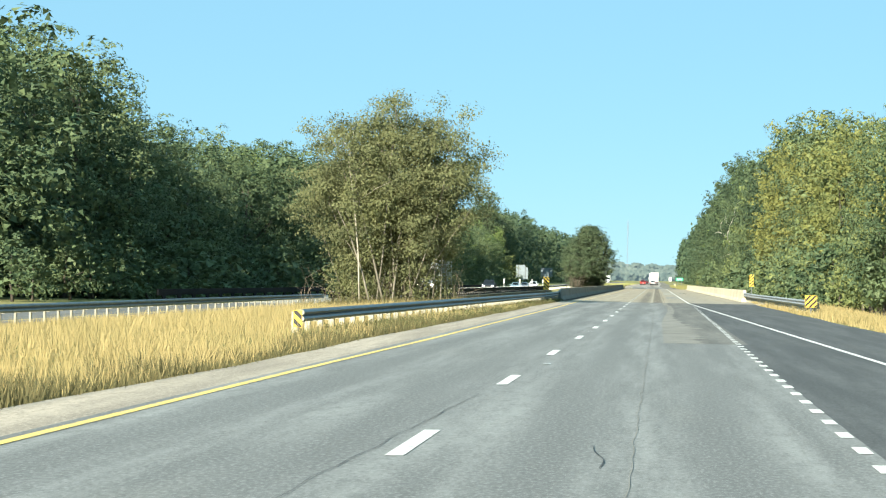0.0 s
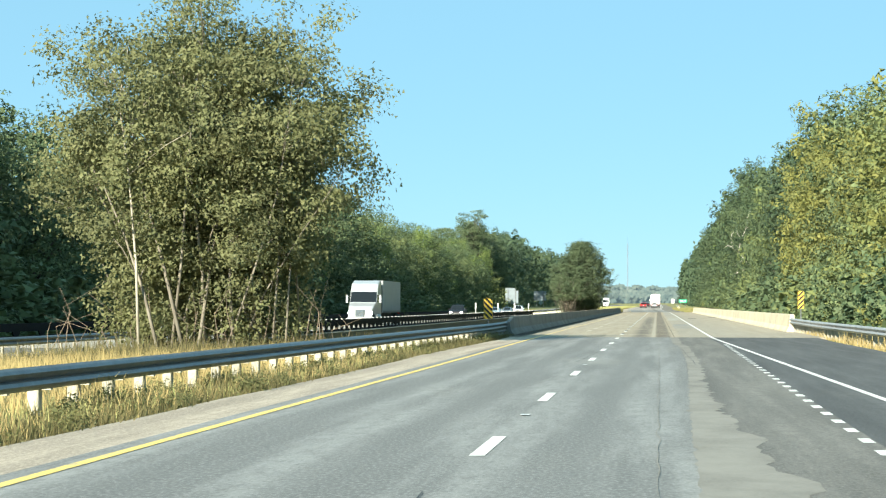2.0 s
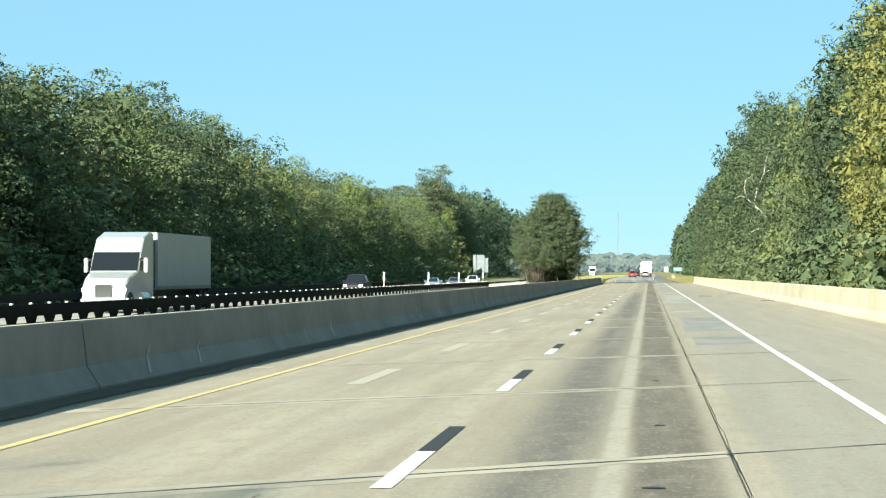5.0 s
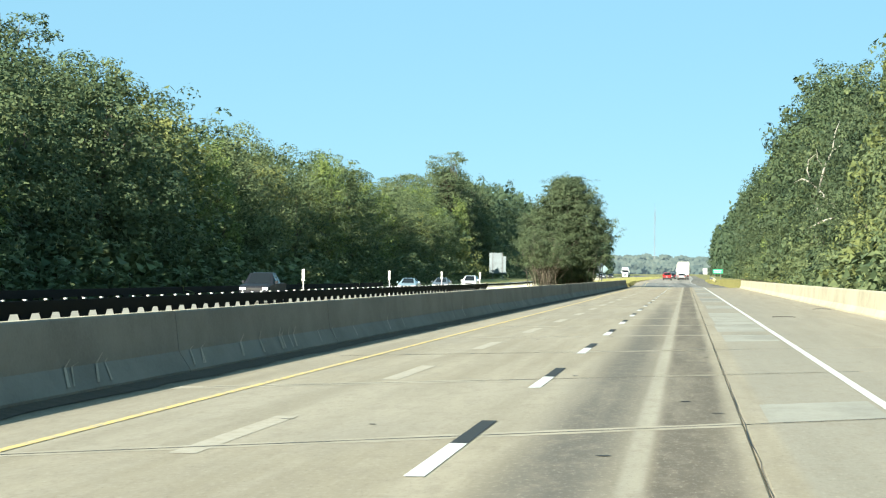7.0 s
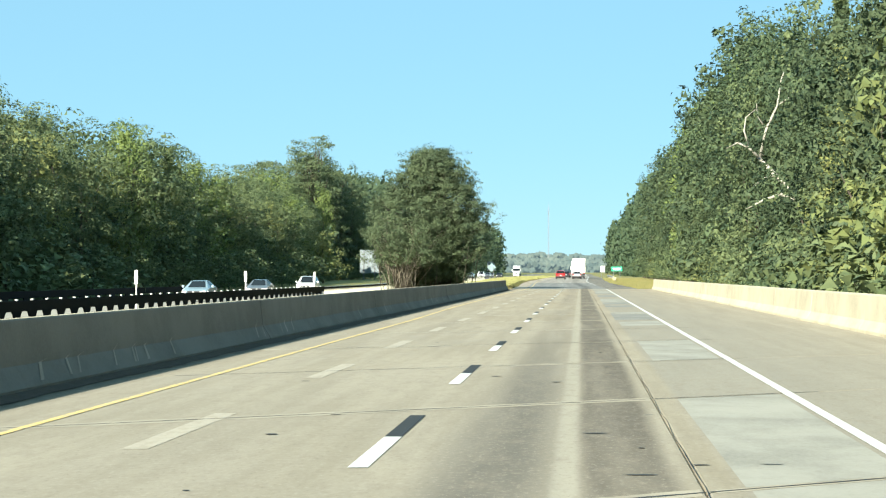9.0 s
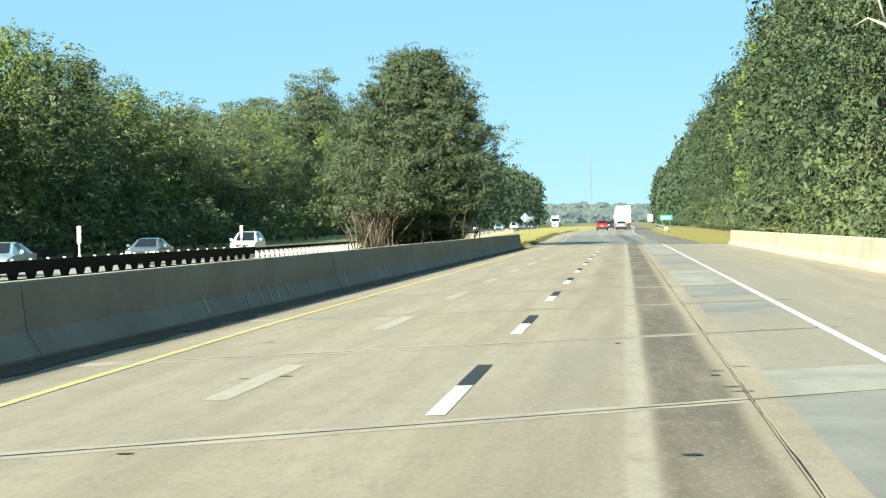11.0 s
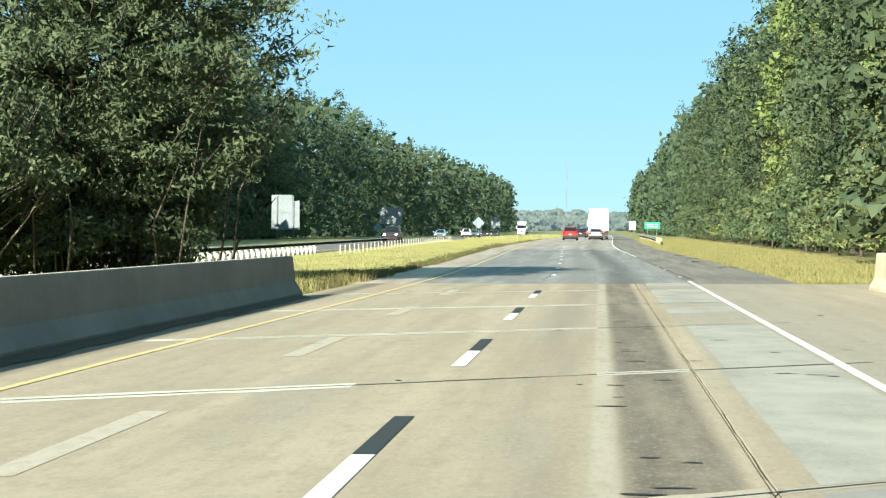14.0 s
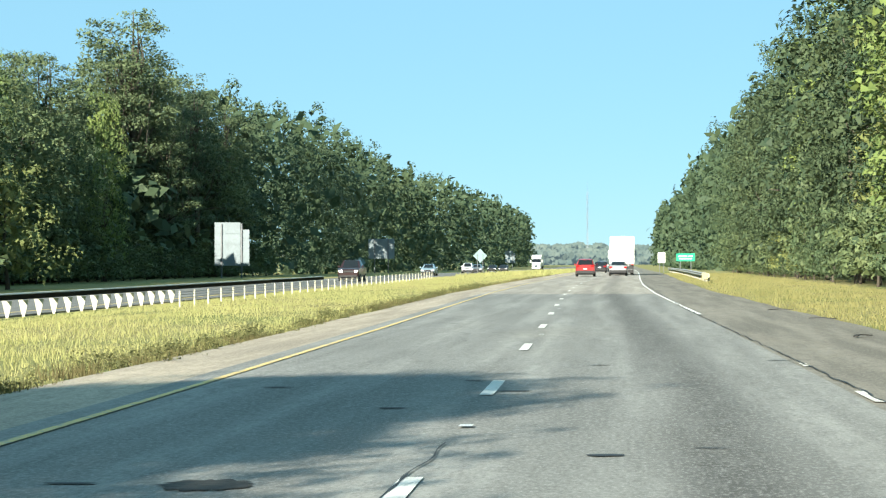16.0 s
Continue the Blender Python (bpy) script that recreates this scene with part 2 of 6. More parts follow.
# galvanised steel again: sunlight put into this tone, shade into the STEEL one
STEEL_SUNLIT = plain("sunlit_galvanised_steel", (0.34, 0.345, 0.34), 0.5, 0.3, var=0.25)
CREAM = plain("cream_post_paint", (0.52, 0.50, 0.40), 0.6, var=0.12)
SIGN_GREEN = plain("sign_green", (0.03, 0.36, 0.21), 0.35, var=0.08)
SIGN_WHITE = plain("sign_white", (0.62, 0.62, 0.60), 0.4, var=0.05)
EARTH = earth("dry_grass_ground")
BARK = bark("tree_bark", (0.060, 0.050, 0.040), (0.11, 0.095, 0.075))
# fascia concrete, darkened to hold the shade of the deck's side
DECK_EDGE = concrete("shaded_edge_concrete", (0.10, 0.095, 0.08), 0.4)
BARK_GREY = bark("grey_stem_bark", (0.15, 0.13, 0.10), (0.27, 0.24, 0.19))
BARK_PALE = bark("pale_bark", (0.30, 0.26, 0.20), (0.50, 0.45, 0.37))
LEAF_OAK = leafy("broadleaf_foliage", ((0.064, 0.102, 0.052), (0.160, 0.196, 0.088), (0.180, 0.215, 0.104), (0.044, 0.072, 0.042)), 0.13)
LEAF_LIME = leafy("bright_green_foliage", ((0.165, 0.225, 0.072), (0.200, 0.250, 0.076), (0.240, 0.285, 0.096), (0.080, 0.125, 0.050)), 0.18)
LEAF_YELLOW = leafy("yellowing_foliage", ((0.205, 0.222, 0.078), (0.150, 0.185, 0.072), (0.240, 0.255, 0.096), (0.088, 0.118, 0.052)), 0.16)
LEAF_AMBER = leafy("golden_foliage", ((0.225, 0.218, 0.062), (0.165, 0.185, 0.062), (0.265, 0.255, 0.084), (0.095, 0.115, 0.048)), 0.18)
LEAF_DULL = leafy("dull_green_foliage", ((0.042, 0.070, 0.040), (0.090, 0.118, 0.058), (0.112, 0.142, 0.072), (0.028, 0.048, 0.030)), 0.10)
LEAF_PINE = leafy("pine_foliage", ((0.068, 0.106, 0.060), (0.130, 0.165, 0.080), (0.160, 0.195, 0.098), (0.044, 0.072, 0.046)), 0.1)
LEAF_BUSH = leafy("turning_bush_foliage", ((0.185, 0.192, 0.088), (0.170, 0.182, 0.080), (0.290, 0.285, 0.150), (0.100, 0.110, 0.058)), 0.35)
LEAF_CEDAR = leafy("dark_evergreen_foliage", ((0.090, 0.122, 0.064), (0.090, 0.122, 0.064), (0.155, 0.185, 0.095), (0.046, 0.068, 0.040)), 0.14)
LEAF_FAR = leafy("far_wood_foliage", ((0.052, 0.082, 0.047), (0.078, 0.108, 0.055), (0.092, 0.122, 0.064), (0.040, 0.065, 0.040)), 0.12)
GRASS_GOLD = leafy("dry_grass", ((0.41, 0.312, 0.140), (0.41, 0.312, 0.140), (0.52, 0.41, 0.205), (0.30, 0.25, 0.108)), 0.3, 0.8)
GRASS_GREEN = leafy("yellow_green_grass", ((0.40, 0.382, 0.160), (0.40, 0.382, 0.160), (0.49, 0.45, 0.21), (0.29, 0.315, 0.120)), 0.3, 0.8)
GRASS_DULL = leafy("dull_verge_grass", ((0.300, 0.275, 0.115), (0.300, 0.275, 0.115), (0.370, 0.330, 0.150), (0.200, 0.210, 0.080)), 0.3, 0.8)
WEED = leafy("verge_weeds", ((0.130, 0.112, 0.052), (0.130, 0.112, 0.052), (0.205, 0.180, 0.085), (0.075, 0.075, 0.036)), 0.25, 0.8)


# ---- builders ----
def mesh_of(name, verts, faces, mat, smooth=False):
    me = bpy.data.meshes.new(name)
    me.from_pydata([tuple(v) for v in verts], [], [tuple(f) for f in faces])
    if mat:
        me.materials.append(mat)
    if smooth:
        me.polygons.foreach_set("use_smooth", [True] * len(me.polygons))
    me.update()
    return me


def part(name, bm, material, parent, label="", smooth=False):
    """Links a bmesh, or a ready mesh, as one mesh object under a thing or a part."""
    if isinstance(bm, bmesh.types.BMesh):
        me = bpy.data.meshes.new(name)
        bm.to_mesh(me)
        bm.free()
        me.materials.append(material)
        if smooth:
            me.polygons.foreach_set("use_smooth", [True] * len(me.polygons))
    else:
        me = bm
    ob = new(name, me)
    if parent is not None:
        ob.parent = parent
    if label:
        ob["label"] = label
    return ob


def thing(name, label, category, group="", kind="", at=None):
    ob = new(name)
    ob.empty_display_size = 0.2
    if at is not None:
        ob.matrix_basis = at
    return tagged(ob, label, category, group, kind)


def add_box(bm, x0, x1, y0, y1, z0, z1, bevel=0.0, turn=None):
    m = Matrix.Translation(((x0 + x1) / 2, (y0 + y1) / 2, (z0 + z1) / 2)) @ Matrix.Diagonal((abs(x1 - x0), abs(y1 - y0), abs(z1 - z0), 1))
    if turn is not None:
        m = turn @ m
    g = bmesh.ops.create_cube(bm, size=1.0, matrix=m)
    if bevel:
        es = list({e for v in g["verts"] for e in v.link_edges})
        bmesh.ops.bevel(bm, geom=es, offset=bevel, segments=2, affect="EDGES")
    return g


def box(x0, x1, y0, y1, z0, z1, bevel=0.0):
    bm = bmesh.new()
    add_box(bm, x0, x1, y0, y1, z0, z1, bevel)
    return bm


def tube(verts, faces, pts, radii, sides=6):
    """Adds a tapered tube along pts to lists of verts and faces."""
    base = len(verts)
    n = len(pts)
    for i, p in enumerate(pts):
        a = Vector(pts[max(i - 1, 0)])
        b = Vector(pts[min(i + 1, n - 1)])
        d = (b - a)
        d = d.normalized() if d.length > 1e-6 else Vector((0, 0, 1))
        u = d.cross(Vector((1, 0, 0)) if abs(d.x) < 0.9 else Vector((0, 1, 0))).normalized()
        w = d.cross(u)
        for k in range(sides):
            q = 2 * pi * k / sides
            verts.append(Vector(p) + (u * cos(q) + w * sin(q)) * radii[i])
    for i in range(n - 1):
        for k in range(sides):
            k2 = (k + 1) % sides
            faces.append((base + i * sides + k, base + i * sides + k2, base + (i + 1) * sides + k2, base + (i + 1) * sides + k))
    faces.append(tuple(base + k for k in reversed(range(sides))))
    faces.append(tuple(base + (n - 1) * sides + k for k in range(sides)))


def sweep(profile, path, closed=True):
    """A bmesh of a profile of (side, up) swept along a path of (x, y, z) points; side is to the right of the path."""
    bm = bmesh.new()
    rings = []
    n = len(path)
    for i, p in enumerate(path):
        a, b = Vector(path[max(i - 1, 0)]), Vector(path[min(i + 1, n - 1)])
        d = (b - a).normalized()
        side = Vector((d.y, -d.x, 0)).normalized()
        rings.append([bm.verts.new(Vector(p) + side * s + Vector((0, 0, u))) for s, u in profile])
    m = len(profile)
    for r0, r1 in zip(rings, rings[1:]):
        for k in range(m if closed else m - 1):
            bm.faces.new((r0[k], r0[(k + 1) % m], r1[(k + 1) % m], r1[k]))
    if closed:
        bm.faces.new(list(reversed(rings[0])))
        bm.faces.new(rings[-1])
    bmesh.ops.recalc_face_normals(bm, faces=bm.faces[:])
    return bm


def smooth_step(a, b, v):
    t = min(1, max(0, (v - a) / (b - a)))
    return t * t * (3 - 2 * t)


# ---- the lie of the land ----
BRIDGE_Y0, BRIDGE_Y1 = 154.5, 480.4


def far_x(y):
    """Middle of the oncoming carriageway."""
    return -28.4 + 3.6 * smooth_step(480, 700, y) + 2.0 * smooth_step(900, 1400, y)


def far_z(y):
    return -0.5 + 0.25 * smooth_step(500, 670, y)


def road_z(y):
    """The road climbs gently past the bridge."""
    return 0.62 * (smooth_step(470, 900, y) * 0.35 + 0.65 * min(1, max(0, y - 495) / 235)) + 2.4 * smooth_step(900, 2300, y)


BEND = [(-999, 0), (486, 0), (505, -0.15), (529, -0.45), (553, -0.85), (581, -1.28), (616, -1.48), (660, -1.35), (720, -0.95), (800, -0.55), (1000, 0), (9999, 0)]


def bend(y):
    """How far the road swings to the left past the bridge."""
    for (a, p), (b, q) in zip(BEND, BEND[1:]):
        if y <= b:
            t = (y - a) / (b - a)
            return p + (q - p) * t
    return 0.0


def land(x, y):
    """Height of the ground."""
    rz, fz = road_z(y), far_z(y) + road_z(y)
    if x > -7.0:
        z = rz - 0.07
    elif x > -21.5:
        t = (x + 7.0) / -14.5
        z = (rz - 0.07) * (1 - t) + (fz - 0.07) * t
        z += 0.15 * sin(pi * t)
    else:
        z = fz - 0.07
    if x > 9:
        z -= 0.5 * smooth_step(9, 14, x) * (1 - smooth_step(480, 540, y))
    z += 14.0 * smooth_step(1500, 2600, y) * (smooth_step(40, 300, abs(x + 12)))
    # the stream's hollow under the bridges
    dip = smooth_step(166, 200, y) * (1 - smooth_step(425, 462, y))
    z -= 3.5 * dip
    between = smooth_step(8.8, 11.5, -x) * (1 - smooth_step(20.3, 21.6, -x))
    z -= 1.3 * between * smooth_step(139, 156, y) * (1 - dip) * (1 - smooth_step(455, 470, y))
    return z


def grid_axis(spans):
    out = []
    for a, b, step in spans:
        n = max(1, round((b - a) / step))
        out += [a + (b - a) * i / n for i in range(n)]
    return out + [spans[-1][1]]


xs = grid_axis([(-3500, -400, 620), (-400, -80, 64), (-80, -34, 6), (-34, 20, 1.5), (20, 80, 10), (80, 400, 64), (400, 3500, 620)])
ys = grid_axis([(-900, -60, 120), (-60, 0, 15), (0, 480, 6), (480, 760, 5), (760, 1500, 40), (1500, 2700, 80), (2700, 4900, 500)])
verts = [(x, y, land(x, y) + (0.03 * noise.noise(Vector((x * 0.4, y * 0.4, 0))) if -40 < x < 30 else 0)) for y in ys for x in xs]
nx = len(xs)
faces = [(j * nx + i, j * nx + i + 1, (j + 1) * nx + i + 1, (j + 1) * nx + i) for j in range(len(ys) - 1) for i in range(nx - 1)]
ground = new("ground", mesh_of("ground", verts, faces, EARTH, True))
tagged(ground, "dry golden and green roadside grass on level land", "ground", kind="structure")


def ribbon(name, left, right, y0, y1, step, mat, z=0.0, thick=0.25, zf=road_z):
    """A slab of road between the lines left(y) and right(y)."""
    n = max(1, round((y1 - y0) / step))
    v, f = [], []
    for i in range(n + 1):
        y = y0 + (y1 - y0) * i / n
        a, b, h = left(y), right(y), zf(y) + z
        v += [(a, y, h), (b, y, h), (b, y, h - thick), (a, y, h - thick)]
    for i in range(n):
        q = 4 * i
        for k in range(4):
            f.append((q + k, q + (k + 1) % 4, q + 4 + (k + 1) % 4, q + 4 + k))
    f += [(3, 2, 1, 0), (4 * n, 4 * n + 1, 4 * n + 2, 4 * n + 3)]
    me = mesh_of(name, v, f, mat)
    bm = bmesh.new()
    bm.from_mesh(me)
    bmesh.ops.recalc_face_normals(bm, faces=bm.faces[:])
    bm.to_mesh(me)
    bm.free()
    return me


def wavy(x, amp, freq, seed):
    return lambda y: x + amp * noise.noise(Vector((y * freq, seed, 0.3))) + 0.4 * amp * noise.noise(Vector((y * freq * 4, seed, 2.3)))


def swung(line):
    return lambda y: line(y) + bend(y)


def white_edge(y):
    """The right edge line: it closes the slip road, then follows the lane."""
    if y < 152:
        return 2.40 + 0.0169 * (152 - y)
    return 2.40 + bend(y)


road = tagged(new("road"), "two worn grey asphalt lanes with painted lines", "road", kind="structure")
part("lanes", ribbon("lanes", lambda y: -5.35, lambda y: 2.02, -60, BRIDGE_Y0, 8, ASPHALT), None, road)
part("slip_lane", ribbon("slip_lane", lambda y: 2.02, wavy(6.9, 0.25, 0.05, 3), -60, BRIDGE_Y0, 3, ASPHALT_DARK), None, road, "dark newer asphalt slip lane")
part("left_shoulder", ribbon("left_shoulder", wavy(-6.45, 0.2, 0.06, 1), lambda y: -5.35, -60, BRIDGE_Y0, 2, ASPHALT_DUSTY, -0.004), None, road, "pale dusty shoulder")
part("lanes", ribbon("lanes", lambda y: -5.55 + bend(y), lambda y: 2.3 + bend(y), BRIDGE_Y1 - 0.6, 579, 3, ASPHALT_END, -0.005), None, road)
part("lanes", ribbon("lanes", lambda y: -5.55 + bend(y), lambda y: 2.3 + bend(y), 579, 1500, 6, ASPHALT_PALE, -0.005), None, road, "paler resurfaced lanes")
part("left_shoulder", ribbon("left_shoulder", swung(wavy(-6.95, 0.2, 0.05, 5)), lambda y: -5.55 + bend(y), BRIDGE_Y1 - 0.6, 1500, 5, ASPHALT_DUSTY, -0.009), None, road, "pale dusty shoulder")
part("right_shoulder", ribbon("right_shoulder", lambda y: 2.3 + bend(y), swung(wavy(5.4, 0.25, 0.04, 7)), BRIDGE_Y1 - 0.6, 1500, 5, asphalt("worn_shoulder", (0.20, 0.182, 0.152), (0.30, 0.255, 0.195), 0.0), -0.009), None, road, "worn brownish shoulder with sand")
part("far_lanes", ribbon("far_lanes", lambda y: -5.4, lambda y: 2.4, 1500, 2600, 100, ASPHALT_END), None, road)

oncoming = tagged(new("oncoming_road"), "oncoming asphalt carriageway beyond the median", "road", kind="structure")
part("lanes", ribbon("lanes", lambda y: far_x(y) - 6.0, lambda y: far_x(y) + 5.2, -60, 1500, 12, ASPHALT_FAR, 0, 0.2, lambda y: far_z(y) + road_z(y)), None, oncoming)
mk = ribbon("edge_line", lambda y: far_x(y) + 3.75, lambda y: far_x(y) + 3.9, -60, 1500, 20, YELLOW_LINE, 0.005, 0.004, lambda y: far_z(y) + road_z(y))
part("edge_line", mk, None, oncoming, "yellow edge line")
mk = ribbon("edge_line", lambda y: far_x(y) - 3.9, lambda y: far_x(y) - 3.75, -60, 1500, 20, WHITE_LINE, 0.005, 0.004, lambda y: far_z(y) + road_z(y))
part("edge_line", mk, None, oncoming, "white edge line")

# ---- the bridge: deck slabs, patches, joints, piers ----
bridge = tagged(new("bridge"), "concrete road bridge with tan stained deck slabs", "bridge", kind="structure")
SPAN = 10.66
SKEW = 0.85
joints = [BRIDGE_Y0] + [228.3 + SPAN * k for k in range(-6, 24) if BRIDGE_Y0 + 7 < 228.3 + SPAN * k < BRIDGE_Y1 - 6] + [BRIDGE_Y1]


def slab_mesh(x0, x1, length, s0, s1, gap=0.02, thick=0.55):
    """A deck slab with slightly rounded upper edges, its near left corner's line at y = 0, skewed."""
    v, f = [], []
    b = 0.02
    for z, ins in ((0.0, b), (-b, 0.0), (-thick, 0.0)):
        for x, y in ((x0 + 0.004 + ins, gap / 2 + ins), (x1 - 0.004 - ins, gap / 2 + ins), (x1 - 0.004 - ins, length - gap / 2 - ins), (x0 + 0.004 + ins, length - gap / 2 - ins)):
            v.append((x, y + (s0 if y < length / 2 else s1) * x, z))
    f.append((0, 1, 2, 3))
    for r in (0, 4):
        for k in range(4):
            f.append((r + k, r + 4 + k, r + 4 + (k + 1) % 4, r + (k + 1) % 4))
    f.append((11, 10, 9, 8))
    return mesh_of("deck_slab", v, f, DECK)


slabs = {}
for y0, y1 in zip(joints, joints[1:]):
    for k, (xa, xb) in enumerate(((-6.75, 0.78), (0.78, 7.35))):
        s0, s1 = (0.0 if y0 == BRIDGE_Y0 else SKEW), (0.2 if y1 == BRIDGE_Y1 else SKEW)
        key = (k, round(y1 - y0, 2), s0, s1)
        if key not in slabs:
            slabs[key] = slab_mesh(xa, xb, y1 - y0, s0, s1)
        ob = part("deck_slab", slabs[key], None, bridge)
        ob.location = (0, y0, 0)

# pale sealed bands over every joint, broken here and there, and the dark crack in them
rnd = random.Random(5)
for y in joints[1:-1]:
    v, f = [], []
    for xa, xb, wk in ((-5.9, -2.4, 0.30), (-2.4, -0.2, 0.30), (-0.2, 0.74, 0.24), (0.84, 2.3, 0.10)):
        if rnd.random() < 0.06:
            continue
        w = wk * rnd.uniform(0.75, 1.25)
        q, m = len(v), 20
        for k in range(m + 1):
            x = xa + (xb - xa) * k / m
            e0, e1 = (0.35 * noise.noise(Vector((x * 2.7, y, s))) for s in (1.0, 7.0))
            v += [(x, y - w * (1 + e0) + SKEW * x, 0.002), (x, y + w * (1 + e1) + SKEW * x, 0.002)]
        f += [(q + 2 * k, q + 2 * k + 2, q + 2 * k + 3, q + 2 * k + 1) for k in range(m)]
    if f:
        part("joint_seal", mesh_of("joint_seal", v, f, SEAL_FRESH if y > 440 else SEAL), None, bridge, "pale joint seal")
    v, f = [], []
    n = 46
    for i in range(n + 1):
        x = -5.6 + 8.4 * i / n
        h = 0.022 + 0.030 * abs(noise.noise(Vector((x * 1.7, y, 0))))
        yy = y + SKEW * x + 0.02 * noise.noise(Vector((x * 0.9, y, 4)))
        v += [(x, yy - h, 0.004), (x, yy + h, 0.004)]
    f = [(2 * i, 2 * i + 2, 2 * i + 3, 2 * i + 1) for i in range(n)]
    part("joint_crack", mesh_of("joint_crack", v, f, TAR), None, bridge, "dark open joint")

# lighter and greyer repair patches along the right edge line
rnd = random.Random(11)
for i, (y0, y1) in enumerate(zip(joints[3:], joints[4:])):
    pale_here = any(p0 < y0 < p1 for p0, p1 in ((262, 284), (300, 306), (372, 380), (425, 446), (458, 470)))
    if pale_here or rnd.random() < 0.72:
        a = y0 + (0.12 if pale_here else rnd.choice((0.12, 0.12, 3.1, 5.2)))
        b = min(y1 - 0.12, a + (10.4 if pale_here else rnd.choice((3.0, 5.2, 7.0, 10.4))))
        x0 = 1.02 + 0.12 * rnd.random()
        v = [(x0, a + SKEW * x0, 0.0015), (2.28, a + SKEW * 2.28, 0.0015), (2.28, b + SKEW * 2.28, 0.0015), (x0, b + SKEW * x0, 0.0015)]
        part("repair_patch", mesh_of("repair_patch", v, [(0, 1, 2, 3)], PATCH_PALE if pale_here else rnd.choice((PATCH_PALE, PATCH_GREY, PATCH_GREY))), None, bridge, "pale repair patch")

# the long crack between lane and shoulder slabs
v, f = [], []
n = 520
for i in range(n + 1):
    y = BRIDGE_Y0 + 1 + (BRIDGE_Y1 - BRIDGE_Y0 - 2) * i / n
    x = 0.78 + 0.02 * noise.noise(Vector((y * 0.5, 8, 0))) + 0.012 * noise.noise(Vector((y * 2.1, 8, 0)))
    h = 0.003 + 0.009 * max(0, noise.noise(Vector((y * 0.35, 3, 0))))
    v += [(x - h, y, 0.005), (x + h, y, 0.005)]
part("seam_crack", mesh_of("seam_crack", v, [(2 * i, 2 * i + 1, 2 * i + 3, 2 * i + 2) for i in range(n)], TAR), None, bridge, "dark crack along the slabs")
bent = bmesh.new()
add_box(bent, -6.6, 7.2, -0.5, 0.5, -1.45, -0.56, 0.04)
bent_mesh = bpy.data.meshes.new("pier_cap")
bent.to_mesh(bent_mesh)
bent.free()
bent_mesh.materials.append(PIER)
v, f = [], []
tube(v, f, [(0, 0, -5.5), (0, 0, -1.4)], [0.35, 0.35], 10)
pile_mesh = mesh_of("pile", v, f, PIER, True)
for y in joints[4:-3:3]:
    cap = part("pier_cap", bent_mesh, None, bridge)
    cap.location = (0, y, 0)
    for x in (-5, -1.5, 2.2, 5.8):
        part("pile", pile_mesh, None, cap).location = (x, 0, 0)

# ---- concrete barriers with their joints ----
JERSEY = [(-0.20, 0), (0.20, 0), (0.20, 0.08), (0.04, 0.33), (-0.02, 0.85), (-0.035, 0.87), (-0.19, 0.87), (-0.20, 0.85)]


def barrier(name, x0, x1, y0, y1, profile, mat, label, seed, seglen=5.3, lift=0.0):
    b = tagged(new(name), label, "barrier", kind="structure")
    rnd = random.Random(seed)
    n = round((y1 - y0) / seglen)
    for i in range(n):
        a, c_ = y0 + (y1 - y0) * i / n, y0 + (y1 - y0) * (i + 1) / n
        xa, xb = x0 + (x1 - x0) * i / n, x0 + (x1 - x0) * (i + 1) / n
        dx = rnd.uniform(-0.006, 0.006)
        bm = sweep(profile, [(xa + dx, a + 0.012, lift), (xb + dx, c_ - 0.012, lift)])
        part("barrier_segment", bm, mat, b)
    return b


left_wall = barrier("barrier_left", -6.58, -6.72, 160.6, 466.5, JERSEY, BARRIER_SHADED, "shaded grey-tan sloped concrete barrier along the median side of the bridge", 1, 13.0)
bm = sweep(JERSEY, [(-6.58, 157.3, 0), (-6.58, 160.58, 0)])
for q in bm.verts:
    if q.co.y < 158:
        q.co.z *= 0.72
part("barrier_end", bm, BARRIER_SHADED, left_wall, "lower sloped end of the barrier")
# sunlight along the top face, put in as a strip of paler concrete
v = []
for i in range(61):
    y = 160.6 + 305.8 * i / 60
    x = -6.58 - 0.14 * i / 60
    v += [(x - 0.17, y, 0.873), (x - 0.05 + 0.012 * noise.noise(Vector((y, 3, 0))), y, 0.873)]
part("worn_top", mesh_of("worn_top", v, [(2 * i, 2 * i + 1, 2 * i + 3, 2 * i + 2) for i in range(60)], BARRIER_SUNLIT), None, left_wall, "top face, paler to carry the sunlight on it")
# pale scrapes left by tyres on the sloping face
SCRAPE = concrete("tyre_scrape", (0.33, 0.325, 0.29), 0.2)
rs = random.Random(8)
for k in range(84):
    y = rs.uniform(165, 462) if k % 2 else rs.choice((212, 236, 246, 258, 300, 372, 440)) + rs.gauss(0, 4)
    x = -6.58 - 0.14 * (y - 160) / 306
    w, l = rs.uniform(0.03, 0.09), rs.uniform(0.25, 0.8)
    top = rs.uniform(0.36, 0.50)
    line = [(0.165, 0.135), (0.042, 0.335), (0.043 - 0.115 * (top - 0.33), top)]
    v = []
    for i, (q, z) in enumerate(line):
        k2 = w * (1.0, 0.8, 0.15)[i]
        v += [(x + q + 0.012, y + l * (2 - i) * -0.5 - k2, z), (x + q + 0.012, y + l * (2 - i) * -0.5 + k2, z)]
    part("scrape", mesh_of("scrape", v, [(0, 1, 3, 2), (2, 3, 5, 4)], SCRAPE), None, left_wall, "pale tyre scrape")
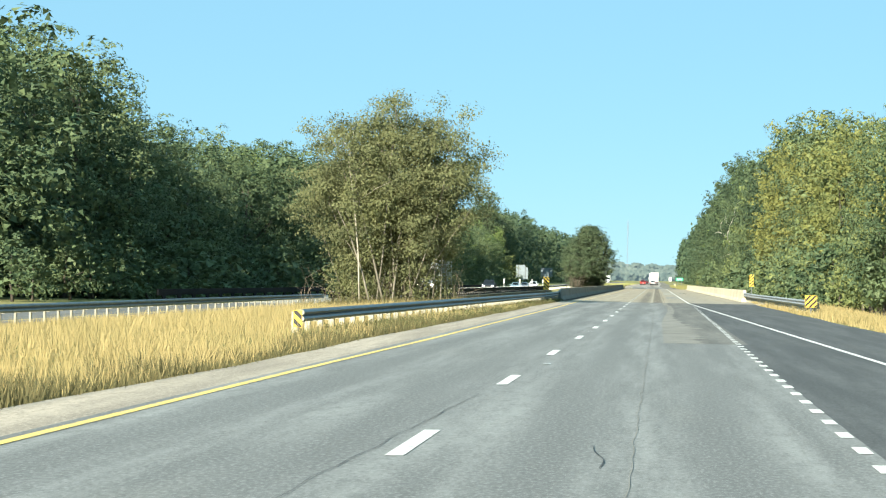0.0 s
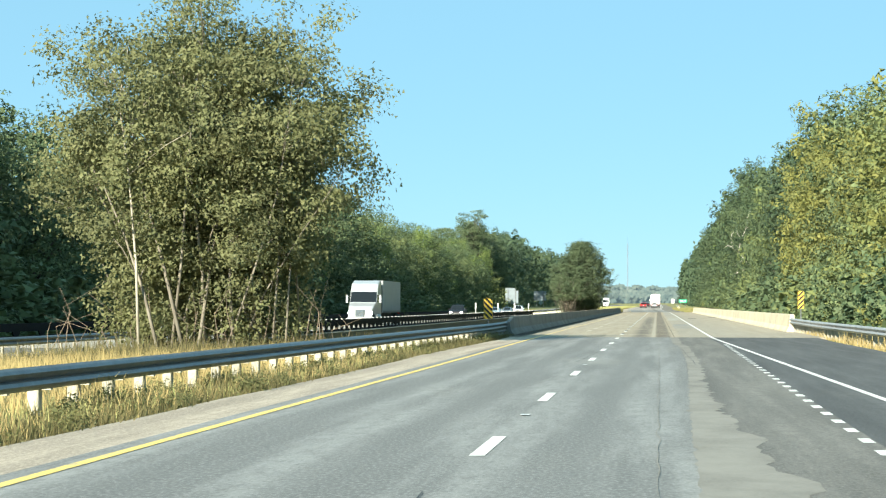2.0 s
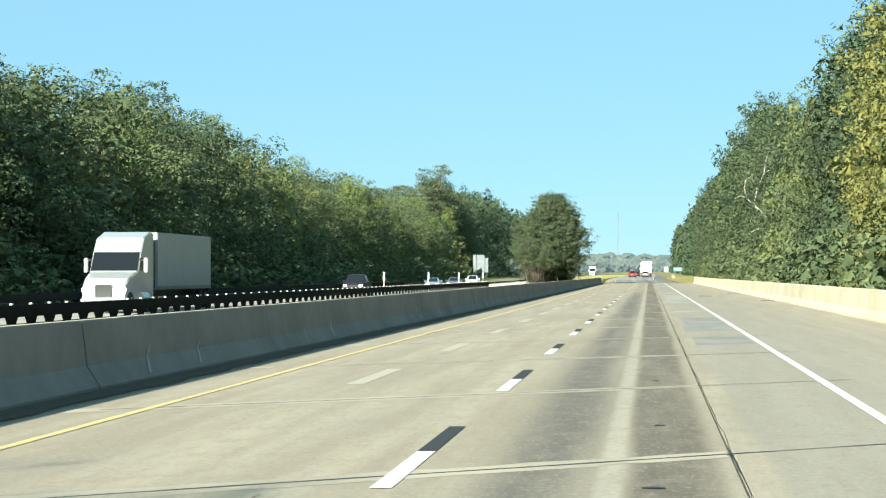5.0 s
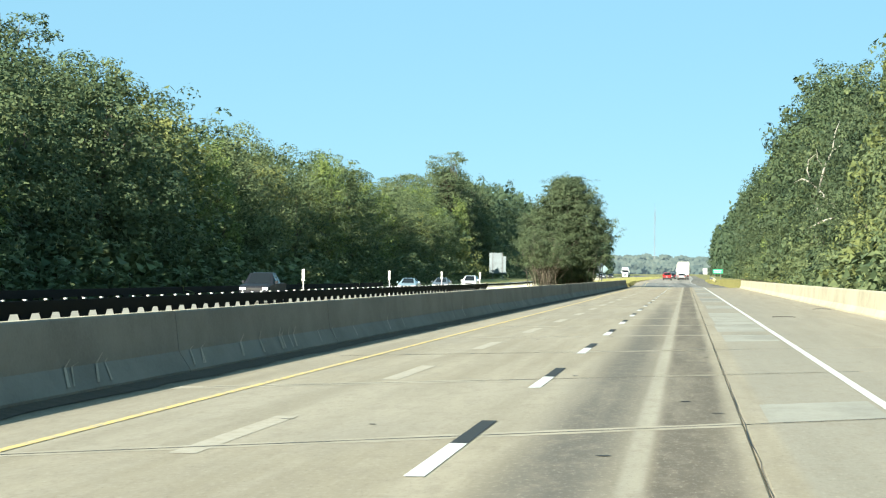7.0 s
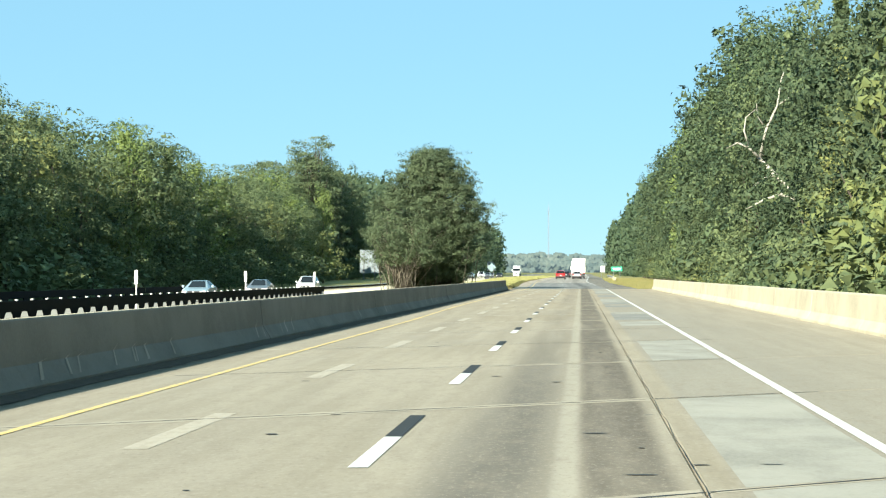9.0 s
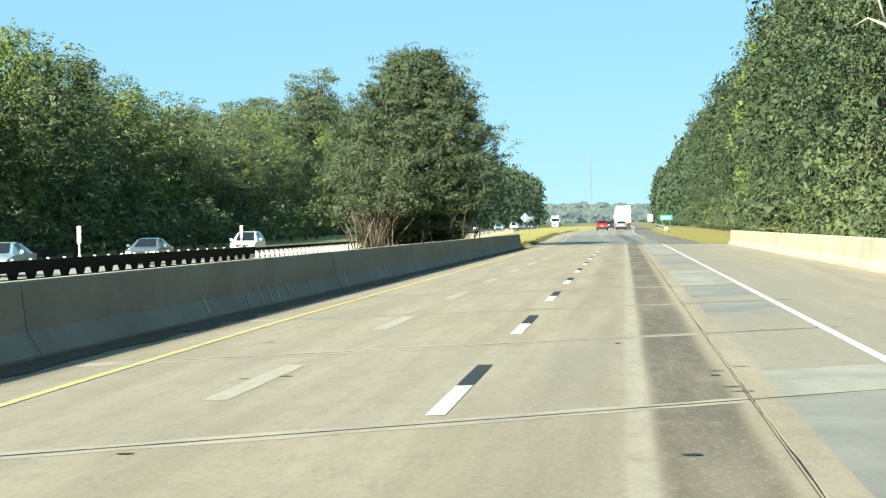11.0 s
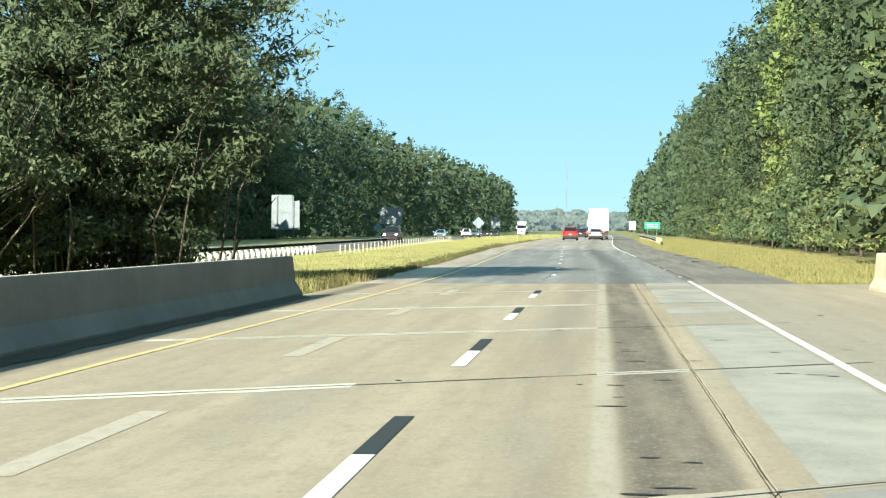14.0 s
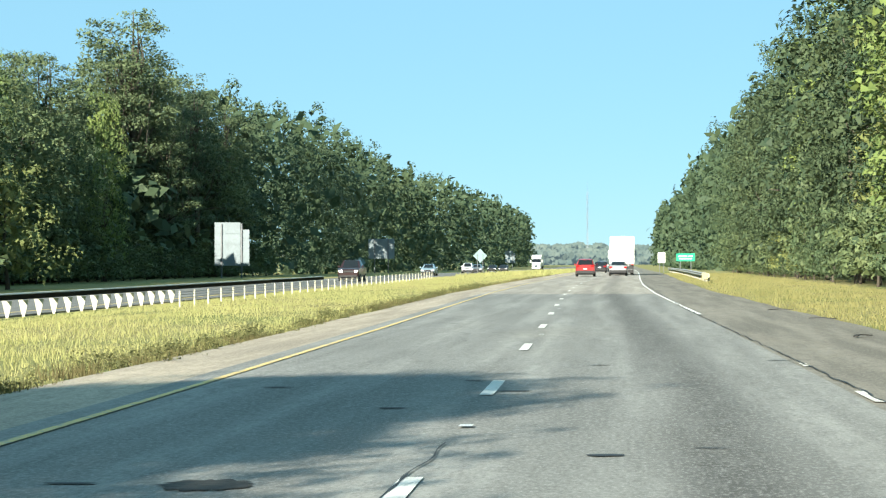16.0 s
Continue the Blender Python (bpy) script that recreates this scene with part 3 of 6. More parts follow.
RIGHT_PROFILE = [(0.28, 0), (-0.18, 0), (-0.18, 0.07), (-0.05, 0.30), (0.0, 0.90), (0.02, 0.93), (0.20, 0.93), (0.23, 0.90)]
barrier("barrier_right", 6.95, 6.78, 174.5, 476.0, RIGHT_PROFILE, BARRIER_SUNLIT, "sunlit cream concrete parapet along the bridge", 2, 6.1)
# dirt and litter in the gutters
v, f = [], []
n = 300
for i in range(n + 1):
    y = 158 + 308 * i / n
    w = 0.20 + 0.34 * abs(noise.noise(Vector((y * 0.31, 0, 0)))) + 0.05 * random.random()
    x = -6.38 - 0.14 * i / n
    v += [(x, y, 0.05), (x + w, y, 0.009)]
part("gutter_dirt", mesh_of("gutter_dirt", v, [(2 * i, 2 * i + 1, 2 * i + 3, 2 * i + 2) for i in range(n)], plain("gutter_dirt", (0.055, 0.045, 0.035), 0.95, var=0.4, freq=6)), None, bridge, "dark dirt in the gutter")

# ---- painted lines ----
markings = tagged(new("road_markings"), "white, black and yellow painted road lines", "road marking", kind="structure")


def strip(name, line, half, y0, y1, step, mat, z=0.006, label="", parent=None):
    n = max(1, round((y1 - y0) / step))
    v = []
    for i in range(n + 1):
        y = y0 + (y1 - y0) * i / n
        x, h = line(y), half + 0.006 * noise.noise(Vector((y * 1.3, half * 50, 1)))
        v += [(x - h, y, road_z(y) + z), (x + h, y, road_z(y) + z)]
    return part(name, mesh_of(name, v, [(2 * i, 2 * i + 1, 2 * i + 3, 2 * i + 2) for i in range(n)], mat), None, parent or markings, label)


def yellow_x(y):
    return -5.14 + bend(y) + 0.10 * (smooth_step(30, 55, y) - smooth_step(110, 150, y)) + 0.08 * smooth_step(200, 225, y) * (1 - smooth_step(250, 330, y)) - 0.28 * smooth_step(330, 365, y) * (1 - smooth_step(430, 470, y))


for ya, yb, ym in ((-60, 154.5, YELLOW_LINE), (154.5, 480, YELLOW_WORN), (480, 1500, YELLOW_WORN)):
    strip("yellow_line", yellow_x, 0.065 if ym is YELLOW_LINE else 0.05, ya, yb, 2.5, ym, label="worn yellow edge line")
strip("white_line", white_edge, 0.062, -20, 484.5, 2.5, WHITE_LINE, label="white edge line")
strip("white_line", white_edge, 0.060, 540, 1500, 4, WHITE_LINE, label="white edge line")
for a, b in ((489.5, 491.2), (502.3, 504.2), (510, 511)):
    strip("line_remnant", white_edge, 0.05, a, b, 0.5, WHITE_WORN, label="worn remnant of a white line")

DASH = 12.19


def flat_piece(name, w, l, mat):
    return mesh_of(name, [(-w, 0, 0), (w, 0.01, 0), (w, l, 0), (-w, l - 0.01, 0)], [(0, 1, 2, 3)], mat)


white_dash = flat_piece("white_dash", 0.075, 3.05, WHITE_LINE)
black_dash = flat_piece("black_dash", 0.075, 2.9, BLACK_LINE)
ghost_dash = flat_piece("ghost_dash", 0.11, 4.6, GHOST)
dot_dash = flat_piece("dot_dash", 0.065, 0.75, WHITE_LINE)
stud = flat_piece("road_stud", 0.06, 0.22, SIGN_WHITE)
for k in range(-2, 80):
    y = 27.9 + DASH * k
    y += 1.6 * (1 - smooth_step(60, 130, y))
    if 476 < y < 484:
        continue
    d = part("white_dash", white_dash, None, markings)
    xd = -1.64 - 0.24 * (1 - smooth_step(25, 75, y)) + bend(y + 1.5)
    d.rotation_euler = (0, 0, math.atan((bend(y) - bend(y + 3)) / 3))
    d.location = (xd, y, 0.006 + road_z(y))
    if BRIDGE_Y0 - 2 < y < BRIDGE_Y1 - 8:
        d = part("black_dash", black_dash, None, markings, "black contrast stripe")
        d.location = (-1.64, y + 3.06, 0.006)
        if y > 165:
            d = part("ghost_dash", ghost_dash, None, markings, "pale ghost of an old stripe")
            d.location = (-3.63 + 0.04 * sin(k), y + 1.6, 0.003)
    elif k % 2 == 0 and k < 50:
        part("road_stud", stud, None, markings, "small white road stud").location = (-1.64 + bend(y), y + 7.5, 0.016 + road_z(y + 7.5))
for k in range(-8, 62):
    y = 18.7 + 1.93 * k
    d = part("dot_dash", dot_dash, None, markings, "short white dotted line mark")
    d.location = (2.02 + 0.0046 * (y - 40), y, 0.006)

# ---- worn strips, cracks and patches of the asphalt ----
n = 260
v, v2 = [], []
for i in range(n + 1):
    y = 51.5 + (BRIDGE_Y0 - 51.6) * i / n
    ragged = 0.36 + 0.42 * smooth_step(70, 120, y) - 0.17 * smooth_step(132, 140, y) + 0.07 * noise.noise(Vector((y * 1.9, 1, 0))) + 0.05 * noise.noise(Vector((y * 5.1, 2, 0)))
    wide = 0.94 - 0.62 * smooth_step(66, 96, y)
    edge = ragged + wide * (1 + 0.5 * noise.noise(Vector((y * 0.5, 6, 0))) + 0.35 * noise.noise(Vector((y * 2.5, 6, 0))))
    v += [(ragged, y, 0.005), (edge, y, 0.005)]
    v2 += [(ragged + 0.04, y, 0.0022), (2.3, y, 0.0022)]
strip_faces = [(2 * i, 2 * i + 1, 2 * i + 3, 2 * i + 2) for i in range(n)]
part("worn_strip", mesh_of("worn_strip", v, strip_faces, PATCH_WORN), None, road, "pale strip where the surfacing has worn off")
part("old_surface", mesh_of("old_surface", v2, strip_faces, ASPHALT_MID), None, road, "brownish older surface beside the lane")


def crack(x0, y0, x1, y1, half, seed, parent, mat=TAR, z=0.009, wob=0.06):
    n = max(6, int(abs(y1 - y0) * 4 + abs(x1 - x0) * 6))
    v = []
    for i in range(n + 1):
        t = i / n
        x = x0 + (x1 - x0) * t + wob * noise.noise(Vector((t * n * 0.18, seed, 0)))
        y = y0 + (y1 - y0) * t + wob * noise.noise(Vector((t * n * 0.2, seed, 5)))
        h = half * (0.25 + 1.2 * abs(noise.noise(Vector((t * n * 0.3, seed, 9)))))
        v += [(x - h, y, z + road_z(y)), (x + h, y + h * 0.6, z + road_z(y))]
    return part("crack", mesh_of("crack", v, [(2 * i, 2 * i + 1, 2 * i + 3, 2 * i + 2) for i in range(n)], mat), None, parent, "dark crack in the surface")


crack(-0.05, -20, 0.12, 152, 0.008, 1, road, PATCH_WORN)
crack(-2.25, 12, -1.98, 27, 0.008, 2, road)
crack(-1.95, 60, -1.7, 74, 0.015, 3, road)
crack(-1.95, 112, -1.7, 124, 0.015, 4, road)
crack(-0.25, 16.6, -0.34, 18.9, 0.012, 5, road, TAR, 0.009, 0.1)
crack(0.95, 110, 0.8, 130, 0.012, 6, road)
crack(2.62, 486, 1.55, 548, 0.03, 7, road)
crack(1.55, 548, 0.95, 640, 0.03, 17, road)
crack(-1.9, 484, -1.72, 497, 0.02, 8, road)
crack(-3.95, 472.0, -2.75, 480.2, 0.018, 18, bridge, TAR, 0.006)
crack(1.02, 472.3, 1.0, 480.2, 0.012, 19, bridge, TAR, 0.006)
crack(-2.55, 155.0, -2.35, 161.5, 0.016, 20, bridge, TAR, 0.006)
crack(0.2, 541.5, 1.3, 542.1, 0.04, 9, road)
# a dark hole in the left lane and dark bits lying on the road
rnd = random.Random(3)


def blot(name, x, y, rx, ry, parent, mat, label, z=0.010, n=18):
    v = [(x + rx * cos(2 * pi * k / n) * (0.75 + 0.4 * rnd.random()), y + ry * sin(2 * pi * k / n) * (0.75 + 0.4 * rnd.random()), z + road_z(y)) for k in range(n)]
    return part(name, mesh_of(name, v, [tuple(range(n))], mat), None, parent, label)


blot("pothole", -2.98, 493.6, 0.30, 0.38, road, plain("pothole_dark", (0.05, 0.048, 0.045), 0.9, var=0.5, freq=14), "dark pothole", 0.003, 40)
for k in range(130):
    y = rnd.uniform(160, 478)
    x = rnd.choice((rnd.uniform(-5, -2), rnd.uniform(-1.5, 0.9), rnd.uniform(0.1, 0.6), rnd.uniform(2.6, 6.4)))
    blot("tar_spot", x, y, rnd.uniform(0.03, 0.09), rnd.uniform(0.03, 0.08), bridge, TAR, "small tar spot", 0.006, 9)


for k in range(130):
    y = rnd.uniform(180, 476) if k % 3 else rnd.uniform(420, 478)
    x = rnd.choice((rnd.uniform(-0.2, 0.95), rnd.uniform(-0.2, 0.95), rnd.uniform(-5, -2), rnd.uniform(1.2, 3.5)))
    blot("tar_spot", x, y, rnd.uniform(0.05, 0.15), rnd.uniform(0.02, 0.045), bridge, TAR, "thin dark mark across the lane", 0.0065, 9)
for k in range(26):
    blot("tar_spot", rnd.uniform(-4.8, 2.0), rnd.uniform(484, 540), rnd.uniform(0.05, 0.22), rnd.uniform(0.03, 0.12), road, TAR, "small tar spot", 0.004, 9)


# ---- guard rails ----
W_BEAM = [(0.0, 0.0), (0.045, 0.03), (0.08, 0.075), (0.045, 0.125), (0.0, 0.155), (0.045, 0.185), (0.08, 0.235), (0.045, 0.28), (0.0, 0.31)]
W_BEAM = W_BEAM + [(s - 0.006, u) for s, u in reversed(W_BEAM)]


def guardrail(label, path, face, height, post_mat, rail_mat, spacing=1.905, post=(0.075, 0.10), gap=0.16, end_bar=True, kind="guardrail"):
    """A corrugated steel rail on posts. path: (x, y, ground z); face: 1 where the rail's ridges look to +x."""
    g = thing(kind, label, "guardrail")
    prof = [(s * face + 0.0, u + height - 0.31) for s, u in W_BEAM]
    total = [0.0]
    for p, q in zip(path, path[1:]):
        total.append(total[-1] + (Vector(q) - Vector(p)).length)
    part("rail", sweep(prof, path), rail_mat, g)

    def at(s):
        for i in range(len(path) - 1):
            if s <= total[i + 1]:
                return Vector(path[i]).lerp(Vector(path[i + 1]), (s - total[i]) / (total[i + 1] - total[i]))
        return Vector(path[-1])

    bm = bmesh.new()
    add_box(bm, -post[0], post[0], -post[1], post[1], -0.6, height - 0.07, 0.008)
    pm = bpy.data.meshes.new("post")
    bm.to_mesh(pm)
    bm.free()
    pm.materials.append(post_mat)
    bm = bmesh.new()
    add_box(bm, -gap / 2, gap / 2, -0.06, 0.06, height - 0.33, height - 0.02)
    bl = bpy.data.meshes.new("block")
    bm.to_mesh(bl)
    bm.free()
    bl.materials.append(post_mat)
    s = 0.4
    while s < total[-1]:
        p = at(s)
        po = part("post", pm, None, g)
        po.location = (p.x - face * (post[0] + gap), p.y, p.z)
        part("block", bl, None, po).location = (face * (post[0] + gap / 2), 0, 0)
        s += spacing
    return g


median_rail = guardrail("galvanised corrugated guardrail on pale posts in the median grass", [(-8.45, 53.5, -0.06), (-8.35, 62, -0.06), (-8.0, 85, -0.06), (-7.55, 120, -0.06), (-7.0, 150, -0.05), (-6.75, 158, 0.0)], 1, 0.66, POST_PALE, STEEL)
part("lower_rail", sweep([(a * 1.0 - 0.02, u * 0.9 + 0.04) for a, u in W_BEAM], [(-7.2, 148.5, -0.05), (-7.0, 153, -0.04), (-6.78, 157.2, 0.0)]), STEEL, median_rail, "second rail below the first near the barrier")
guardrail("galvanised corrugated guardrail before the bridge parapet", [(7.55, 105.6, -0.07), (7.5, 130, -0.07), (7.25, 160, -0.06), (7.0, 175, 0.0)], -1, 0.74, POST_WOOD, STEEL_SUNLIT)
guardrail("galvanised guardrail beside the roadside grass further on", [(x, y, road_z(y) - 0.07) for x, y in ((5.6, 640), (6.0, 700), (6.4, 760), (6.6, 820))], -1, 0.70, POST_PALE, STEEL_SUNLIT)
F = lambda y, dx: (far_x(y) + dx, y, far_z(y) - 0.06)
guardrail("guardrail along the oncoming carriageway before its bridge", [F(y, 5.9) for y in (-20, 20, 60, 100, 150)], 1, 0.80, POST_WOOD, STEEL, 1.905, (0.04, 0.07))
# the oncoming bridge: its deck and dark railing on posts
far_bridge = tagged(new("oncoming_bridge"), "oncoming bridge deck with a dark beam railing", "bridge", kind="structure")
part("deck", ribbon("deck", lambda y: far_x(y) - 6.4, lambda y: far_x(y) + 6.3, 152, 462, 31, PIER, 0.02, 0.5, far_z), None, far_bridge)
part("fascia", ribbon("fascia", lambda y: far_x(y) + 6.31, lambda y: far_x(y) + 6.75, 152, 462, 31, DECK_EDGE, -0.03, 0.9, far_z), None, far_bridge, "edge of the deck, its shade put into the colour")
part("ledge", ribbon("ledge", lambda y: far_x(y) + 6.4, lambda y: far_x(y) + 6.8, 152, 462, 31, PIER, 0.02, 0.045, far_z), None, far_bridge, "pale narrow ledge outside the railing")
for dx, nm in ((6.0, "railing"), (-6.1, "railing")):
    rl = part(nm, sweep([(-0.05, 0.40), (0.05, 0.40), (0.06, 0.60), (0.06, 0.80), (0.05, 0.84), (-0.06, 0.84)], [(far_x(y) + dx, y, far_z(y)) for y in (152, 230, 300, 380, 460)]), STEEL_SHADED, far_bridge, "dark steel beam railing")
    part("kerb", ribbon("kerb", lambda y: far_x(y) + dx - 0.12, lambda y: far_x(y) + dx + 0.12, 152, 462, 31, STEEL_SHADED, 0.16, 0.2, far_z), None, far_bridge, "dark kerb under the railing")
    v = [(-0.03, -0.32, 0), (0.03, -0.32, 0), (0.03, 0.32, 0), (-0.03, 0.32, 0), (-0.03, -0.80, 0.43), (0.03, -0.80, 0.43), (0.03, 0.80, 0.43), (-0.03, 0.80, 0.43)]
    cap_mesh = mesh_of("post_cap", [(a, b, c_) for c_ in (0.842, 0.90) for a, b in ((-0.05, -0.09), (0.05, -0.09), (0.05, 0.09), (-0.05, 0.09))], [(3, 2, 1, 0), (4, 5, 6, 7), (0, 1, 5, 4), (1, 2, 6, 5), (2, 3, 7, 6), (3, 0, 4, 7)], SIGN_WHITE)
    pm = mesh_of("railing_post", v, [(3, 2, 1, 0), (4, 5, 6, 7), (0, 1, 5, 4), (1, 2, 6, 5), (2, 3, 7, 6), (3, 0, 4, 7)], STEEL_SHADED)
    for i in range(122 if dx > 0 else 60):
        y = 154 + (306 / 122 if dx > 0 else 306 / 60) * i
        if dx > 0:
            part("post_cap", cap_mesh, None, rl, "pale bolt cap").location = (far_x(y) + dx, y, far_z(y))
        part("railing_post", pm, None, rl).location = (far_x(y) + dx, y, far_z(y) + 0.02)
# the same railing runs on past the bridge with pale posts and ends in the grass; sunlight on its top is put in as a
# white strip
tail = thing("guardrail", "dark beam rail on pale flared posts along the oncoming road", "guardrail")
side = lambda y: far_x(y) + 6.0 - 0.2 * smooth_step(480, 620, y)
run = [(side(y), y, far_z(y) + road_z(y)) for y in (460, 480, 500, 530, 560, 590, 624)]
part("rail", sweep([(-0.05, 0.60), (0.05, 0.60), (0.06, 0.66), (0.06, 0.78), (-0.06, 0.78)], run), STEEL_SHADED, tail, "dark steel beam")
part("rail_cap", sweep([(-0.10, 0.784), (0.10, 0.784), (0.09, 0.83), (-0.09, 0.83)], run), SIGN_WHITE, tail, "top edge, whitened to carry the sunlight on it")
pm2 = mesh_of("rail_post", [(q[1] * (0.14 if q[2] < 0.2 else 0.23), q[0] * 0.6, q[2] * 1.38) for q in v], [(3, 2, 1, 0), (4, 5, 6, 7), (0, 1, 5, 4), (1, 2, 6, 5), (2, 3, 7, 6), (3, 0, 4, 7)], CREAM)
for i in range(62):
    y = 461 + 1.95 * i
    part("rail_post", pm2, None, tail).location = (side(y), y, far_z(y) + road_z(y) - 0.02)
pc = bent_mesh
for i in range(8):
    cap = part("pier_cap", pc, None, far_bridge)
    cap.location = (-28.7, 190 + 33 * i, -0.45)
    for x in (-5, -1.5, 2.2, 5.8):
        part("pile", pile_mesh, None, cap).location = (x, 0, 0)

# median barrier of slim white posts and cables after the bridge
cable = thing("cable_barrier", "low white posts with steel cables in the median grass", "barrier")
bm = bmesh.new()
add_box(bm, -0.032, 0.032, -0.03, 0.03, -0.3, 0.62, 0.008)
pm = bpy.data.meshes.new("post")
bm.to_mesh(pm)
bm.free()
pm.materials.append(CREAM)
y = 562.0
while y < 690:
    part("post", pm, None, cable).location = (-17.0 - 0.01 * (y - 562), y, land(-17, y))
    y += 3.05
for h in (0.36, 0.47, 0.57):
    v, f = [], []
    tube(v, f, [(-17.0 - 0.01 * (y - 562), y, land(-17, y) + h) for y in (562, 595, 630, 660, 690)], [0.012] * 5, 5)
    part("cable", mesh_of("cable", v, f, STEEL), None, cable)


# ---- foliage ----
def quad_leaves(name, centres, normals, size, mat, rng, slim=0.55, sides=4):
    """One mesh of rhombic or three-cornered leaf sprays."""
    n = len(centres)
    nor = normals / np.maximum(np.linalg.norm(normals, axis=1, keepdims=True), 1e-6)
    ref = rng.normal(size=(n, 3))
    a = np.cross(nor, ref)
    a /= np.maximum(np.linalg.norm(a, axis=1, keepdims=True), 1e-6)
    b = np.cross(nor, a)
    s = size * rng.uniform(0.6, 1.35, (n, 1))
    corners = [centres - a * s, centres + b * s * slim + nor * s * 0.15, centres + a * s, centres - b * s * slim + nor * s * 0.15]
    if sides == 3:
        corners = [centres - a * s * 1.1, centres + a * s * 0.5 + b * s * slim * 1.2, centres + a * s * 0.6 - b * s * slim * 1.2]
    v = np.stack(corners, 1).reshape(-1, 3)
    k = sides
    me = bpy.data.meshes.new(name)
    me.vertices.add(k * n)
    me.vertices.foreach_set("co", v.astype(np.float32).ravel())
    me.loops.add(k * n)
    me.loops.foreach_set("vertex_index", np.arange(k * n, dtype=np.int32))
    me.polygons.add(n)
    me.polygons.foreach_set("loop_start", np.arange(0, k * n, k, dtype=np.int32))
    me.materials.append(mat)
    me.update(calc_edges=True)
    return me


def blob_leaves(rng, lobes, per_area, clump=0.45, depth=0.3, up=0.25, under=1.0):
    """Leaf centres and normals on a set of lobes (centre, radii), in clumps so that gaps stay between them. under: the share of leaves kept on the undersides."""
    cs, ns = [], []
    for c0, rad in lobes:
        rad = np.array(rad)
        area = 4 * pi * (rad.prod() ** (2 / 3))
        n = max(12, int(area * per_area))
        m = max(3, n // 14)
        d = rng.normal(size=(m, 3))
        d /= np.linalg.norm(d, axis=1, keepdims=True)
        flip = (d[:, 2] < -0.15) & (rng.random(m) > under)
        d[flip, 2] *= -1
        r = 1 - depth * rng.random((m, 1)) ** 1.5
        heart = d * r * (1 + 0.14 * rng.normal(size=(m, 1)).clip(-1, 1.4))
        pick = rng.integers(0, m, n)
        p = heart[pick] * rad + rng.normal(size=(n, 3)) * clump * np.array([1, 1, 0.6])
        cs.append(p + np.array(c0))
        nn = d[pick] + rng.normal(size=(n, 3)) * 0.5
        nn[:, 2] += up
        ns.append(nn)
    return np.concatenate(cs), np.concatenate(ns)


def limbs(rng, h, r0, tips, mat, name="trunk", lean=0.05, split=0.35, pale=False):
    v, f = [], []
    top = Vector((lean * h * rng.normal(), lean * h * rng.normal(), h))
    pts = [Vector((0, 0, -0.4)), Vector((0, 0, h * 0.08)), top * 0.35 + Vector((rng.normal() * 0.2, rng.normal() * 0.2, 0)), top * 0.7, top]
    tube(v, f, pts, [r0 * 1.3, r0, r0 * 0.75, r0 * 0.42, r0 * 0.1], 8)
    for t in tips:
        s = min(0.85, max(split, t[2] / h - 0.25))
        a = top * s
        b = Vector(t)
        mid = a.lerp(b, 0.5) + Vector((rng.normal(), rng.normal(), 0.6 + rng.normal() * 0.3)) * 0.35
        tube(v, f, [a, mid, b], [r0 * 0.38, r0 * 0.22, r0 * 0.05], 5)
    return mesh_of(name, v, f, mat, True)


def puff_leaves(rng, puffs, per_area, jitter=0.22, ragged=0.10):
    """Leaf centres and normals over the upper and outer sides of dense puffs (centre, radii), so that dark gaps stay between them."""
    cs, ns = [], []
    for c0, rad in puffs:
        rad = np.array(rad)
        n = max(10, int(2.6 * pi * (rad.prod() ** (2 / 3)) * per_area))
        d = rng.normal(size=(n, 3))
        d[:, 2] += 0.55
        d /= np.linalg.norm(d, axis=1, keepdims=True)
        p = d * rad * (1 + ragged * rng.normal(size=(n, 1)).clip(-1.6, 1.8)) - d * rad * 0.35 * rng.random((n, 1)) ** 3
        cs.append(p + np.array(c0))
        nn = d / rad * rad.mean() + rng.normal(size=(n, 3)) * jitter
        nn[:, 2] += 0.15
        ns.append(nn)
    return np.concatenate(cs), np.concatenate(ns)


